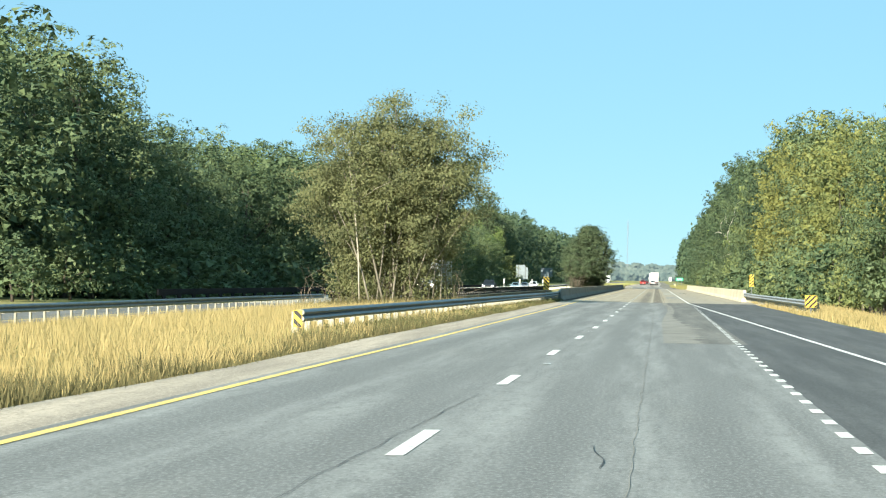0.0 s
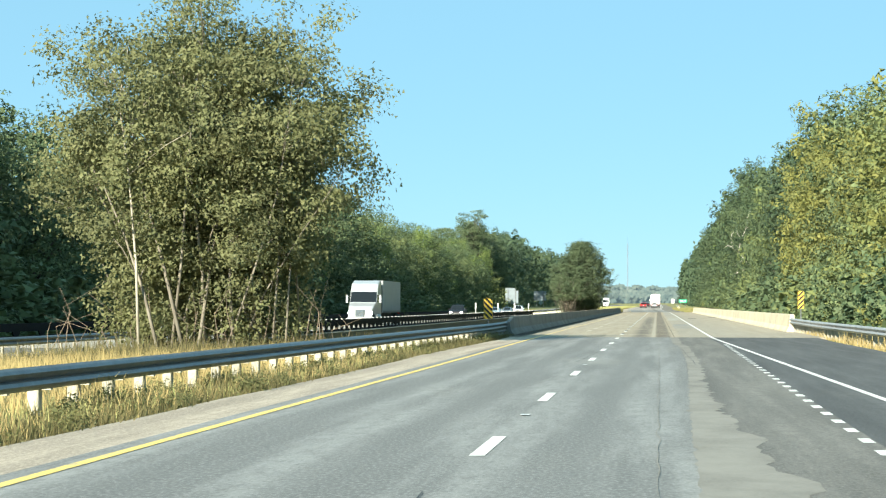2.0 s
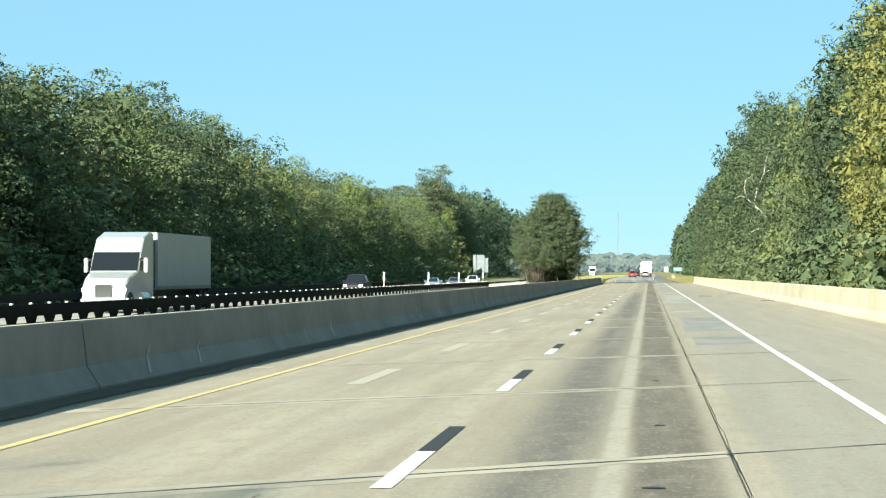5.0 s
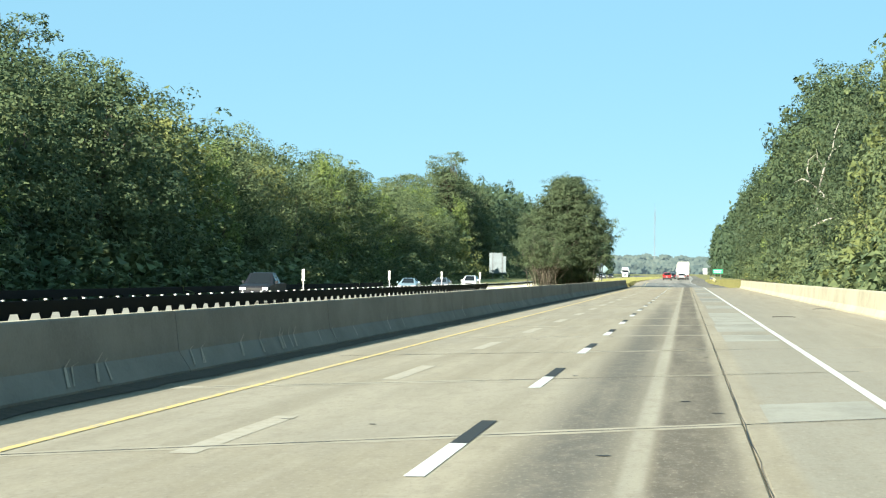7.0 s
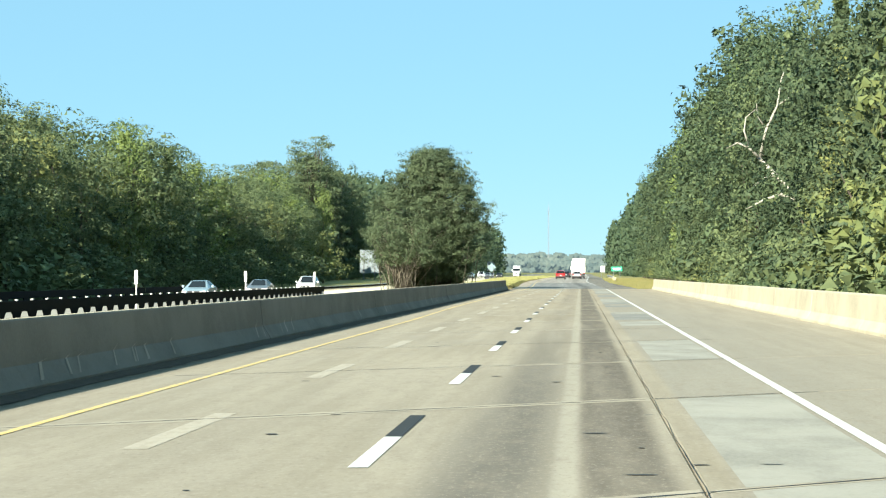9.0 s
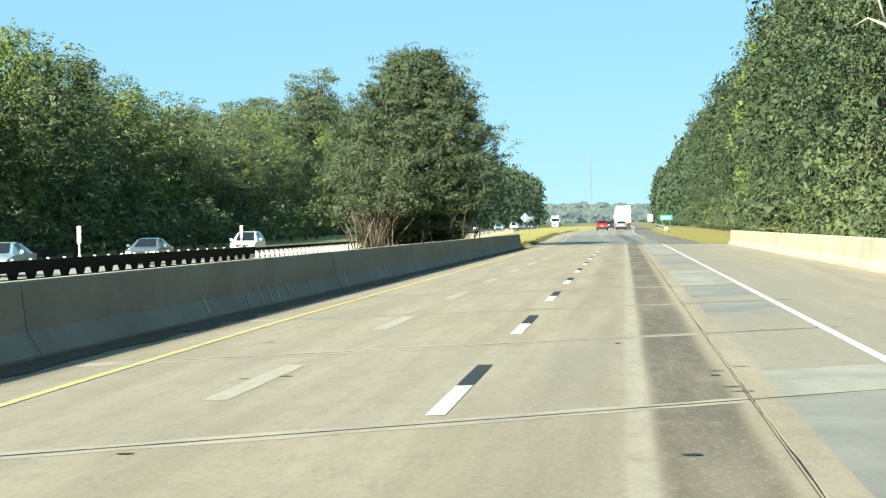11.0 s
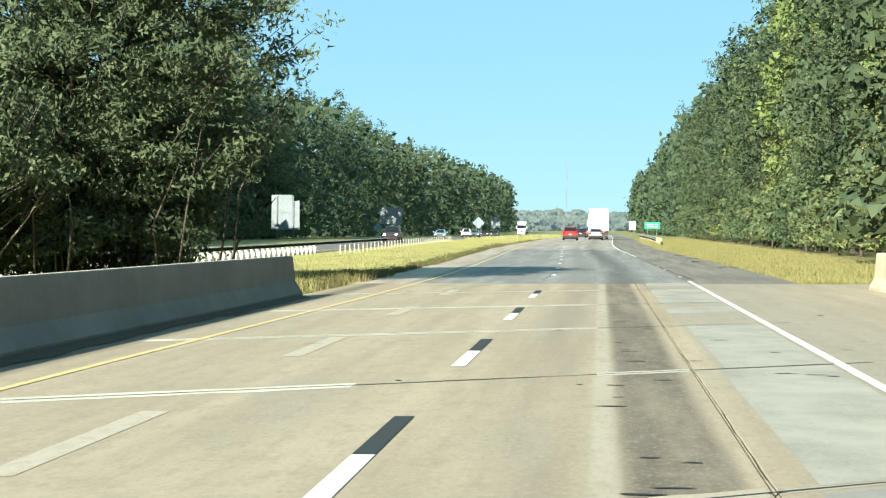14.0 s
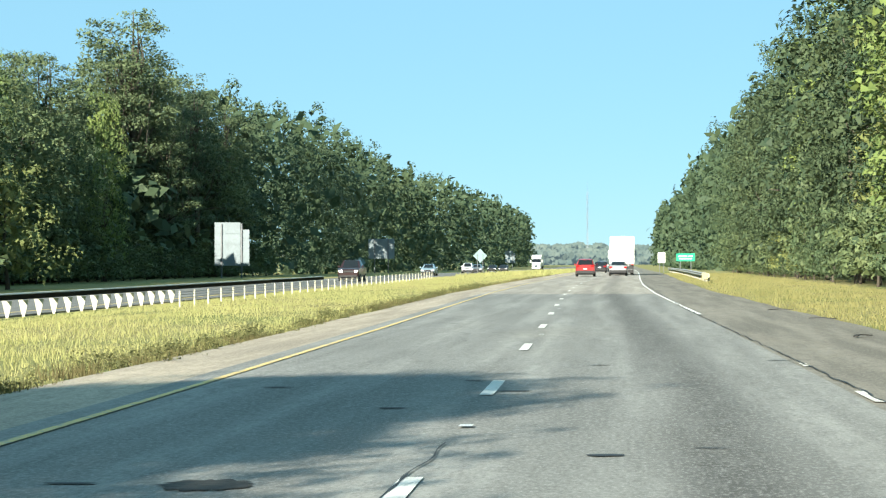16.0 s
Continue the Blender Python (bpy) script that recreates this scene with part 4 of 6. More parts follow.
def broadleaf(seed, h, r, mat, label, skirt=0.12, lobes_n=26, dens=10.0, leaf=0.138, narrow=0.0, barkm=None, belly=0.45, size=1.0, foot=0.24):
    """A tree whose crown is built of separate leafy boughs round a trunk with limbs."""
    rng = np.random.default_rng(seed)
    puffs, tips = [], []
    for i in range(lobes_n):
        u = (i + rng.uniform(0.1, 0.9)) / lobes_n
        z = h * (skirt + (0.93 - skirt) * u)
        env = r * sqrt(max(0.04, 1 - (abs(u - belly) / (0.62 if u > belly else 0.85)) ** 2)) * (1 - narrow * u)
        ang = i * 2.39996 + rng.normal() * 0.35
        w = size * rng.uniform(0.75, 1.3) * (0.27 * r + 0.55) * (1.1 - 0.35 * u)
        q = max(0, env - 0.5 * w) * rng.uniform(0.75, 1.06)
        c0 = np.array((q * cos(ang), q * sin(ang), z))
        puffs.append((tuple(c0), (w, w, w * rng.uniform(0.55, 0.8))))
        for k in range(4):
            a2 = ang + rng.normal() * 0.9
            d = np.array((cos(a2), sin(a2), rng.uniform(-0.55, 0.75)))
            w2 = w * rng.uniform(0.34, 0.6)
            puffs.append((tuple(c0 + d * w * rng.uniform(0.75, 1.05)), (w2, w2, w2 * rng.uniform(0.55, 0.9))))
        if i % 3 == 0:
            tips.append(tuple(c0 * np.array((0.7, 0.7, 0.95))))
    for k in range(5):
        w = size * rng.uniform(0.5, 0.8) * (0.12 * r + 0.3)
        puffs.append(((rng.normal() * r * 0.16, rng.normal() * r * 0.16, h * rng.uniform(0.93, 0.985)), (w, w, w * 0.9)))
    # fine leaves where the crown faces the road, coarser ones low down and behind
    coarse = [p for p in puffs if p[0][2] < foot * h - 0.4 or p[0][1] > 0.3 * r]
    fine = [p for p in puffs if p not in coarse]
    cs, ns = puff_leaves(rng, fine, dens)
    sizes = np.full((len(cs), 1), leaf)
    c2, n2 = puff_leaves(rng, coarse, dens * 0.24)
    cs, ns = np.concatenate([cs, c2]), np.concatenate([ns, n2])
    sizes = np.concatenate([sizes, np.full((len(c2), 1), leaf * 1.9)])
    m = int(42 * h)
    u = skirt * 0.8 + (1 - skirt * 0.8) * rng.random((m, 1))
    env = (0.55 if size > 0.7 else 0.2) * r * np.sqrt(np.maximum(0.05, 1 - (np.abs(u - belly) / np.where(u > belly, 0.6, 0.85)) ** 2)) * (1 - narrow * u)
    ang = rng.uniform(0, 2 * pi, (m, 1))
    q = env * np.sqrt(rng.random((m, 1)))
    cs = np.concatenate([cs, np.concatenate([q * np.cos(ang), q * np.sin(ang), h * (0.06 + 0.84 * u)], 1)])
    ns = np.concatenate([ns, rng.normal(size=(m, 3))])
    sizes = np.concatenate([sizes, np.full((m, 1), 0.36)])
    keep = cs[:, 2] > 0.1
    t = thing("tree", label, "tree", "trees of the roadside wood")
    part("trunk", limbs(rng, h * 0.8, 0.018 * h, tips, barkm or BARK), None, t)
    part("crown", quad_leaves("crown", cs[keep], ns[keep], sizes[keep], mat, rng, 0.55, 3), None, t)
    return t


def pine(seed, h, r, label, dens=9.0, bare=0.25, n=30):
    """A pine: a straight trunk, level limbs and flat plates of needles with gaps between them."""
    rng = np.random.default_rng(seed)
    puffs, tips = [], []
    for i in range(n):
        u = (i + rng.random()) / n
        z = h * (bare + (0.97 - bare) * u)
        env = r * (1.0 - 0.55 * u ** 2.2) * rng.uniform(0.45, 1.05)
        ang = i * 2.39996 + rng.normal() * 0.5
        w = rng.uniform(0.75, 1.25) * (0.25 * r + 0.45)
        c0 = np.array((env * 0.85 * cos(ang), env * 0.85 * sin(ang), z))
        puffs.append((tuple(c0), (w * 1.1, w * 1.1, w * 0.6)))
        for k in range(4):
            a2 = ang + rng.normal() * 1.0
            w2 = w * rng.uniform(0.35, 0.6)
            puffs.append((tuple(c0 + np.array((cos(a2), sin(a2), rng.uniform(-0.15, 0.3))) * w), (w2 * 1.1, w2 * 1.1, w2 * 0.75)))
        tips.append(tuple(c0))
    cs, ns = puff_leaves(rng, puffs, dens, 0.6, 0.18)
    t = thing("pine_tree", label, "tree", "trees of the roadside wood")
    part("trunk", limbs(rng, h, 0.015 * h, tips, BARK, lean=0.02), None, t)
    part("crown", quad_leaves("crown", cs, ns, 0.19, LEAF_PINE, rng, 0.38, 3), None, t)
    return t


KINDS = {
    "oak1": broadleaf(1, 20, 5.2, LEAF_OAK, "tall dense dark green broadleaf tree"),
    "oak2": broadleaf(2, 20, 4.4, LEAF_OAK, "tall dense green broadleaf tree with drooping boughs", 0.1, 28),
    "oak3": broadleaf(3, 20, 5.6, LEAF_OAK, "broad green roadside tree", 0.15, 26, belly=0.6, size=1.1),
    "oak4": broadleaf(14, 20, 4.8, LEAF_OAK, "tall green tree with a lumpy crown", 0.1, 24, belly=0.35, size=1.15),
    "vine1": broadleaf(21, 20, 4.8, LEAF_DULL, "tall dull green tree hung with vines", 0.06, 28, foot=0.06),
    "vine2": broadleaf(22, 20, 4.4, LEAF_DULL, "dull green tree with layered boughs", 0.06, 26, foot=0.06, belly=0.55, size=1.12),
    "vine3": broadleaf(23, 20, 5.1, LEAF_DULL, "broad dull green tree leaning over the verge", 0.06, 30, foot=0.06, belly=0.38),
    "lime1": broadleaf(15, 20, 4.2, LEAF_LIME, "bright yellow-green tree overgrown with vines", 0.08, 28),
    "gold1": broadleaf(4, 20, 4.4, LEAF_YELLOW, "tall tree with leaves turning yellow-green", 0.1, 28),
    "gold2": broadleaf(5, 20, 3.2, LEAF_YELLOW, "slim yellow-green tree among darker ones", 0.15, 26, narrow=0.4),
    "amber1": broadleaf(16, 20, 4.8, LEAF_AMBER, "big golden-yellow tree beside the slip lane", 0.1, 28),
    "amber2": broadleaf(17, 20, 4.3, LEAF_AMBER, "tall golden-yellow tree with a ragged crown", 0.08, 28, belly=0.55),
    "pine1": pine(6, 24, 4.6, "tall dark pine with layered boughs"),
    "pine2": pine(7, 24, 4.0, "tall dark pine with a ragged crown", 9.0, 0.35),
    "airy": broadleaf(19, 20, 4.6, LEAF_OAK, "tall thin-leaved tree with sky showing through its crown", 0.5, 22, 9.0, 0.12, size=0.62),
    "pine3": pine(12, 24, 3.7, "lone tall pine with bare lower trunk and open crown", 9.0, 0.55, 24),
}
SHRUBS = {
    "shrub1": broadleaf(8, 8, 3.6, LEAF_OAK, "dense green shrub at the edge of the wood", 0.1, 9, 6.0, 0.15, foot=0.0),
    "shrub2": broadleaf(9, 8, 3.4, LEAF_YELLOW, "yellow-green shrub at the edge of the wood", 0.1, 9, 6.0, 0.15, foot=0.0),
    "shrub3": broadleaf(18, 8, 3.8, LEAF_OAK, "low dark shrub in the shade of the wood", 0.1, 8, 3.4, 0.21, foot=0.0),
}
for nm, s in SHRUBS.items():
    s.name = "shrub"
    tagged(s, "", "shrub", "shrubs along the wood")
used = set()


def plant(kind, x, y, top, base_h, wide=1.0, spin=0.0):
    """Stands a tree of that kind at (x, y) so that its top reaches the height top."""
    src = KINDS.get(kind) or SHRUBS[kind]
    g = land(x, y)
    s = (top - g) / base_h
    m = Matrix.LocRotScale((x, y, g), Euler((0, 0, spin)), (s * wide, s * wide, s))
    if kind not in used:
        used.add(kind)
        src.matrix_basis = m
        return src
    k = src.scale
    return copy_thing(src, m @ Matrix.Diagonal((1 / k.x, 1 / k.y, 1 / k.z, 1)))


def profile(table, y):
    for (a, za), (b, zb) in zip(table, table[1:]):
        if y <= b:
            return za + (zb - za) * max(0, y - a) / (b - a)
    return table[-1][1]


LEFT_TOP = [(60, 23), (165, 23), (180, 23.4), (192, 21.3), (209, 19.6), (232, 19), (251, 18.6), (268, 20.6), (307, 21), (330, 20.2), (360, 21.2), (376, 20.2), (410, 20.8), (435, 20.2), (455, 17.7), (480, 18.6), (527, 19.2), (555, 17.8), (570, 16.4), (600, 17.6), (650, 18.8), (690, 21.5), (706, 24), (740, 27), (766, 26.5), (805, 28), (860, 27.5), (960, 28), (1040, 26), (1170, 29.5), (1400, 29)]
RIGHT_TOP = [(80, 15), (197, 18), (236, 20.5), (285, 23.8), (310, 25.4), (335, 26), (365, 25), (385, 23), (420, 23), (460, 27), (500, 29.5), (530, 32.5), (560, 32.5), (590, 29), (625, 30), (680, 31), (716, 28.5), (740, 30.5), (767, 27.5), (820, 31), (870, 33), (930, 33), (1000, 34), (1080, 33), (1150, 30), (1400, 32)]

rnd = random.Random(21)


def row(x, spread, y0, y1, step, table, lo, hi, pools, wide, shrub=None):
    """A row of trees along the road; their tops follow the table."""
    y = y0
    while y < y1:
        pool = next(p for lim, p in pools if y < lim)
        kind = rnd.choice(pool)
        dx = rnd.uniform(-spread, spread)
        base = 8 if kind in SHRUBS else 24 if "pine" in kind else 20
        top = rnd.uniform(*shrub) if shrub else profile(table, y) * rnd.uniform(lo, hi)
        if x < -50 and not shrub and 684 < y < 718:
            dx -= 8.0
        if x > 0 and not shrub and 425 < y < 458:
            dx += 2.2
        plant(kind, x + dx, y, top, base, rnd.uniform(*wide), rnd.uniform(-0.9, 0.9))
        y += step * rnd.uniform(0.82, 1.18)


OAKS = ("oak1", "oak2", "oak3", "oak4")
MIXED = ("oak1", "lime1", "oak3", "oak4", "oak2", "gold1", "gold2", "oak3")
PINES = ("pine1", "pine2", "oak1", "pine1", "oak4")
GOLDEN = ("amber1", "amber2", "gold1", "amber1", "amber2", "oak3")
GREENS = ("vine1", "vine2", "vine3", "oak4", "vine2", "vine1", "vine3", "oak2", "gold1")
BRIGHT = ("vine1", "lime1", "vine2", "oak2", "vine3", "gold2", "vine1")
LOW = ("shrub1", "shrub1", "shrub1", "shrub1", "shrub1", "shrub2")
DARK_LOW = ("shrub3",)
# left wood: a steep dense front, lower growth inside it and at its foot
row(-53.5, 1.0, 152, 640, 10.5, LEFT_TOP, 0.88, 1.0, ((270, OAKS), (9999, MIXED)), (1.0, 1.25))
row(-48.2, 1.2, 148, 636, 9.4, LEFT_TOP, 0.68, 0.95, ((270, OAKS), (9999, MIXED)), (1.0, 1.3))
row(-41.5, 0.6, 140, 618, 8.0, LEFT_TOP, 0, 0, ((9999, DARK_LOW),), (1.1, 1.5), (2.6, 4.6))
row(-56.5, 1.0, 646, 775, 8.6, LEFT_TOP, 0.92, 1.06, ((690, MIXED), (9999, PINES)), (0.95, 1.2))
row(-51.5, 0.8, 642, 775, 8.6, LEFT_TOP, 0.68, 0.90, ((690, OAKS), (9999, PINES)), (1.0, 1.3))
row(-48.6, 0.5, 634, 775, 6.4, LEFT_TOP, 0, 0, ((9999, DARK_LOW),), (1.2, 1.5), (3.0, 4.6))
row(-53.6, 0.8, 640, 775, 7.0, LEFT_TOP, 0, 0, ((9999, DARK_LOW),), (1.1, 1.4), (6.0, 9.5))
plant("shrub2", -42.0, 627, 8.2, 8, 1.0, 0.4)
plant("lime1", -48.6, 683, 18.6, 20, 0.55, 1.7)
plant("pine3", -54.8, 722, 30.0, 24, 1.2, 1.0)
plant("pine2", -60.0, 733, 26.0, 24, 1.2, 2.0)
plant("pine1", -61.0, 712, 24.0, 24, 1.2, 3.0)
plant("pine3", -55.5, 384, 22.6, 24, 1.25, 2.2)
plant("lime1", -46.5, 492, 17.6, 20, 0.75, 0.3)
plant("gold2", -46.5, 515, 17.4, 20, 0.9, -0.4)
plant("lime1", -45.6, 418, 13.5, 20, 0.7, 0.7)
# right wood
plant("airy", 23.5, 556, 35.5, 20, 0.8, 0.2)
plant("airy", 23.0, 575, 33.0, 20, 0.75, -0.5)
plant("airy", 23.5, 470, 29.5, 20, 0.8, 0.6)
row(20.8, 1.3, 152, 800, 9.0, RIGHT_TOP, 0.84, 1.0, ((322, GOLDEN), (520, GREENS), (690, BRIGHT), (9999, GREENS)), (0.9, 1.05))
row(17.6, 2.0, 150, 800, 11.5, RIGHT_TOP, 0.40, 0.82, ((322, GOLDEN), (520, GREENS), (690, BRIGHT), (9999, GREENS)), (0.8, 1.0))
row(14.9, 0.6, 150, 800, 6.8, RIGHT_TOP, 0, 0, ((9999, LOW),), (0.85, 1.15), (2.4, 6.2))

# ---- the woods further off ----
def far_wood(name, label, x_of, y0, y1, step, top, spread, seed, mat, leaf, dens, rows=1):
    rng = np.random.default_rng(seed)
    lobes = []
    for row in range(rows):
        y = y0
        while y < y1:
            t = top(y) * rng.uniform(0.82, 1.05)
            x = x_of(y, row)
            g = land(x, y)
            w = spread * rng.uniform(0.8, 1.2)
            for k in range(9):
                u = (k + 0.5) / 9
                q = w * sqrt(max(0.1, 1 - max(0, (u - 0.4) / 0.68) ** 2))
                dx, dy = rng.normal(size=2).clip(-1.3, 1.3) * q * 0.5
                lobes.append(((x + dx, y + dy, g + t * (0.01 + 0.91 * u)), (q * 0.5, q * 0.5, t * 0.085)))
            y += step * rng.uniform(0.8, 1.25)
    cs, ns = puff_leaves(rng, lobes, dens, 0.3, 0.14)
    sizes = np.full((len(cs), 1), leaf)
    # coarse inner leaves added to close the view through the boughs
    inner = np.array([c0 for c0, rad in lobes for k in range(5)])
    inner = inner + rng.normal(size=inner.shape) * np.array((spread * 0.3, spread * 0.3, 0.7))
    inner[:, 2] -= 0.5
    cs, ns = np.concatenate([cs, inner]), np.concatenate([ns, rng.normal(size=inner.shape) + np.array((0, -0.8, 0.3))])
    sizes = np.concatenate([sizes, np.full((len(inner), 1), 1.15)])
    ob = new(name, quad_leaves(name, cs, ns, sizes, mat, rng))
    return tagged(ob, label, "woodland", kind="stuff")


LEFT_FAR = "distant dark pine and broadleaf woodland beside the oncoming road"
RIGHT_FAR = "distant green woodland along the road"
far_wood("far_wood", LEFT_FAR, lambda y, r: -52 - 5 * r, 772, 940, 9.0, lambda y: 1.02 * profile(LEFT_TOP, y), 5.0, 31, LEAF_FAR, 0.27, 3.2, 2)
far_wood("far_wood", LEFT_FAR, lambda y, r: -52 - 5 * r, 940, 1130, 9.0, lambda y: 1.02 * profile(LEFT_TOP, y), 5.0, 35, LEAF_FAR, 0.45, 1.2, 2)
far_wood("far_wood", LEFT_FAR, lambda y, r: -52 - 5 * r, 1130, 1680, 11, lambda y: 1.02 * profile(LEFT_TOP, y), 5.5, 36, LEAF_FAR, 0.9, 0.45, 1)
far_wood("far_wood", RIGHT_FAR, lambda y, r: 20.5 + 6 * r, 800, 960, 9.0, lambda y: 0.95 * profile(RIGHT_TOP, y), 4.8, 32, LEAF_FAR, 0.28, 3.0, 1)
far_wood("far_wood", RIGHT_FAR, lambda y, r: 20.5 + 6 * r, 960, 1130, 9.0, lambda y: 0.95 * profile(RIGHT_TOP, y), 4.8, 40, LEAF_FAR, 0.45, 1.2, 1)
far_wood("far_wood", RIGHT_FAR, lambda y, r: 20.5 + 6 * r, 1130, 1720, 11, lambda y: 0.95 * profile(RIGHT_TOP, y), 5.2, 37, LEAF_FAR, 0.9, 0.45, 1)

# hidden leaf masses added to shade and close the woods behind their front trees
far_wood("deep_wood", "inner leaf mass of the wood, added to shade its front trees", lambda y, r: -51.0, 140, 640, 6.5, lambda y: 0.60 * profile(LEFT_TOP, y), 4.2, 38, LEAF_FAR, 0.8, 0.8, 1)
far_wood("deep_wood", "inner leaf mass of the wood, added to shade its front trees", lambda y, r: -54.0, 638, 775, 6.0, lambda y: 0.62 * profile(LEFT_TOP, y), 4.2, 39, LEAF_FAR, 0.8, 1.0, 1)
far_wood("deep_wood", "depth of the wood, added behind its front trees to shade them", lambda y, r: -61 - 7 * r, 130, 770, 8.5, lambda y: 0.78 * profile(LEFT_TOP, y), 5.4, 33, LEAF_FAR, 1.3, 0.42, 3)
far_wood("deep_wood", "depth of the wood, added to back the roadside trees", lambda y, r: 28 + 8 * r, 120, 800, 9.5, lambda y: 0.85 * profile(RIGHT_TOP, y), 5.2, 34, LEAF_FAR, 0.8, 0.34, 1)

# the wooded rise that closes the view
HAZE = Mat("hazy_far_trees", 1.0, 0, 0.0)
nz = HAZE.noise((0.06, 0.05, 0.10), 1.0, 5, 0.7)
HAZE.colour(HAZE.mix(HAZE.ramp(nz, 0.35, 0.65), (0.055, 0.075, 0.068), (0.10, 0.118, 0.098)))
# the haze of distance, put into the trees as a faint blue glow
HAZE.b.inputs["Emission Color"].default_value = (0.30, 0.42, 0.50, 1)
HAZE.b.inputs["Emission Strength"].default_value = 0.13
rng = np.random.default_rng(44)
cs, ns = [], []
for yy, zt, count in ((2150, 9, 9000), (2350, 14, 9000), (2600, 21, 10000)):
    x = rng.uniform(-420, 330, count)
    x = x[(np.abs(x + 1) > 6) | (yy > 2200)]
    tops = np.array([land(a, yy) * 0 + 3 + zt * (0.85 + 0.22 * noise.noise(Vector((a * 0.012, yy, 0))) + 0.14 * noise.noise(Vector((a * 0.11, yy, 0)))) for a in x])
    u = rng.random(len(x)) ** 0.6
    cs.append(np.stack([x, yy + rng.normal(size=len(x)) * 10, 1 + (tops - 1) * u], 1))
    ns.append(np.stack([rng.normal(size=len(x)) * 0.4, -np.ones(len(x)), rng.normal(size=len(x)) * 0.4 + 0.4], 1))
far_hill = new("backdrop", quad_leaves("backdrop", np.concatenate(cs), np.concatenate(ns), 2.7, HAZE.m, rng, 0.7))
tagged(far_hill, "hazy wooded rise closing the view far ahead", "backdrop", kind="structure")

# ---- the big leafy clump in the median before the bridge ----
def median_thicket():
    rng = np.random.default_rng(77)
    t = thing("median_tree", "big many-stemmed thicket with thin olive-brown leaves in the median", "tree", at=Matrix.Translation((-16.1, 136, land(-16.1, 136))) @ Matrix.Diagonal((1.04, 1.04, 1.07, 1)))
    lobes = []
    for i in range(44):
        v, f = [], []
        bx, by = rng.normal() * 1.9, rng.normal() * 2.2
        ang = rng.uniform(0, 2 * pi)
        out = rng.uniform(0.5, 5.0)
        h = rng.uniform(6.5, 12.2) * (1 - 0.035 * out)
        tip = Vector((bx * 0.8 + out * cos(ang), by * 0.8 + out * sin(ang), h))
        foot = Vector((bx, by, -0.2))
        mid = foot.lerp(tip, 0.5) + Vector((rng.normal() * 0.4, rng.normal() * 0.4, 0.7))
        r0 = rng.uniform(0.025, 0.075)
        tube(v, f, [foot, foot.lerp(mid, 0.5) + Vector((rng.normal() * 0.1, rng.normal() * 0.1, 0.1)), mid, mid.lerp(tip, 0.5) + Vector((rng.normal() * 0.2, rng.normal() * 0.2, 0.2)), tip], [r0, r0 * 0.85, r0 * 0.6, r0 * 0.4, r0 * 0.12], 5)
        for k in range(6):
            s = rng.uniform(0.25, 0.98)
            a = foot.lerp(mid, s * 2) if s < 0.5 else mid.lerp(tip, s * 2 - 1)
            b = a + Vector((rng.normal() * 0.95, rng.normal() * 0.95, rng.uniform(0.3, 1.5)))
            tube(v, f, [a, a.lerp(b, 0.5) + Vector((0, 0, 0.15)), b], [r0 * 0.35, r0 * 0.25, 0.006], 4)
            lobes.append((tuple(b), (0.95, 0.95, 0.75)))
        lobes.append((tuple(tip), (0.6, 0.6, 1.0)))
        part("stem", mesh_of("stem", v, f, BARK_PALE if i % 6 == 0 else BARK_GREY, True), None, t)
    for i in range(620):
        d = rng.normal(size=3)
        d /= np.linalg.norm(d)
        z = 6.2 + 4.9 * d[2]
        q = 5.6 * (0.62 if z < 2.4 else 0.85 if z < 3.6 else 1.0)
        k = rng.random() ** 0.4
        lobes.append(((q * d[0] * k, q * d[1] * k, max(1.0, 6.0 + (z - 6.0) * k)), (0.95, 0.95, 0.42)))
    for i in range(230):
        ang, q = rng.uniform(0, 2 * pi), 3.6 * sqrt(rng.random())
        lobes.append(((q * cos(ang), q * sin(ang), rng.uniform(0.4, 3.8)), (0.7, 0.7, 0.55)))
    cs, ns = blob_leaves(rng, lobes, 24, 0.24, 0.9, 0.25, 0.6)
    part("crown", quad_leaves("crown", cs, ns, 0.078, LEAF_BUSH, rng, 0.5, 3), None, t)
    # bare dry stems low down
    v, f = [], []
    for i in range(110):
        bx, by = rng.normal() * 2.6, rng.normal() * 2.6
        hh = rng.uniform(0.8, 2.4)
        tube(v, f, [(bx, by, -0.2), (bx + rng.normal() * 0.3, by + rng.normal() * 0.3, hh * 0.6), (bx + rng.normal() * 0.6, by + rng.normal() * 0.6, hh)], [0.014, 0.010, 0.004], 4)
    tagged(part("dry_brushwood", mesh_of("dry_brushwood", v, f, bark("dry_twig_bark", (0.17, 0.13, 0.10), (0.28, 0.22, 0.16))), None, t, "dry brown twigs at its foot"), kind="stuff")
    return t


median_thicket()


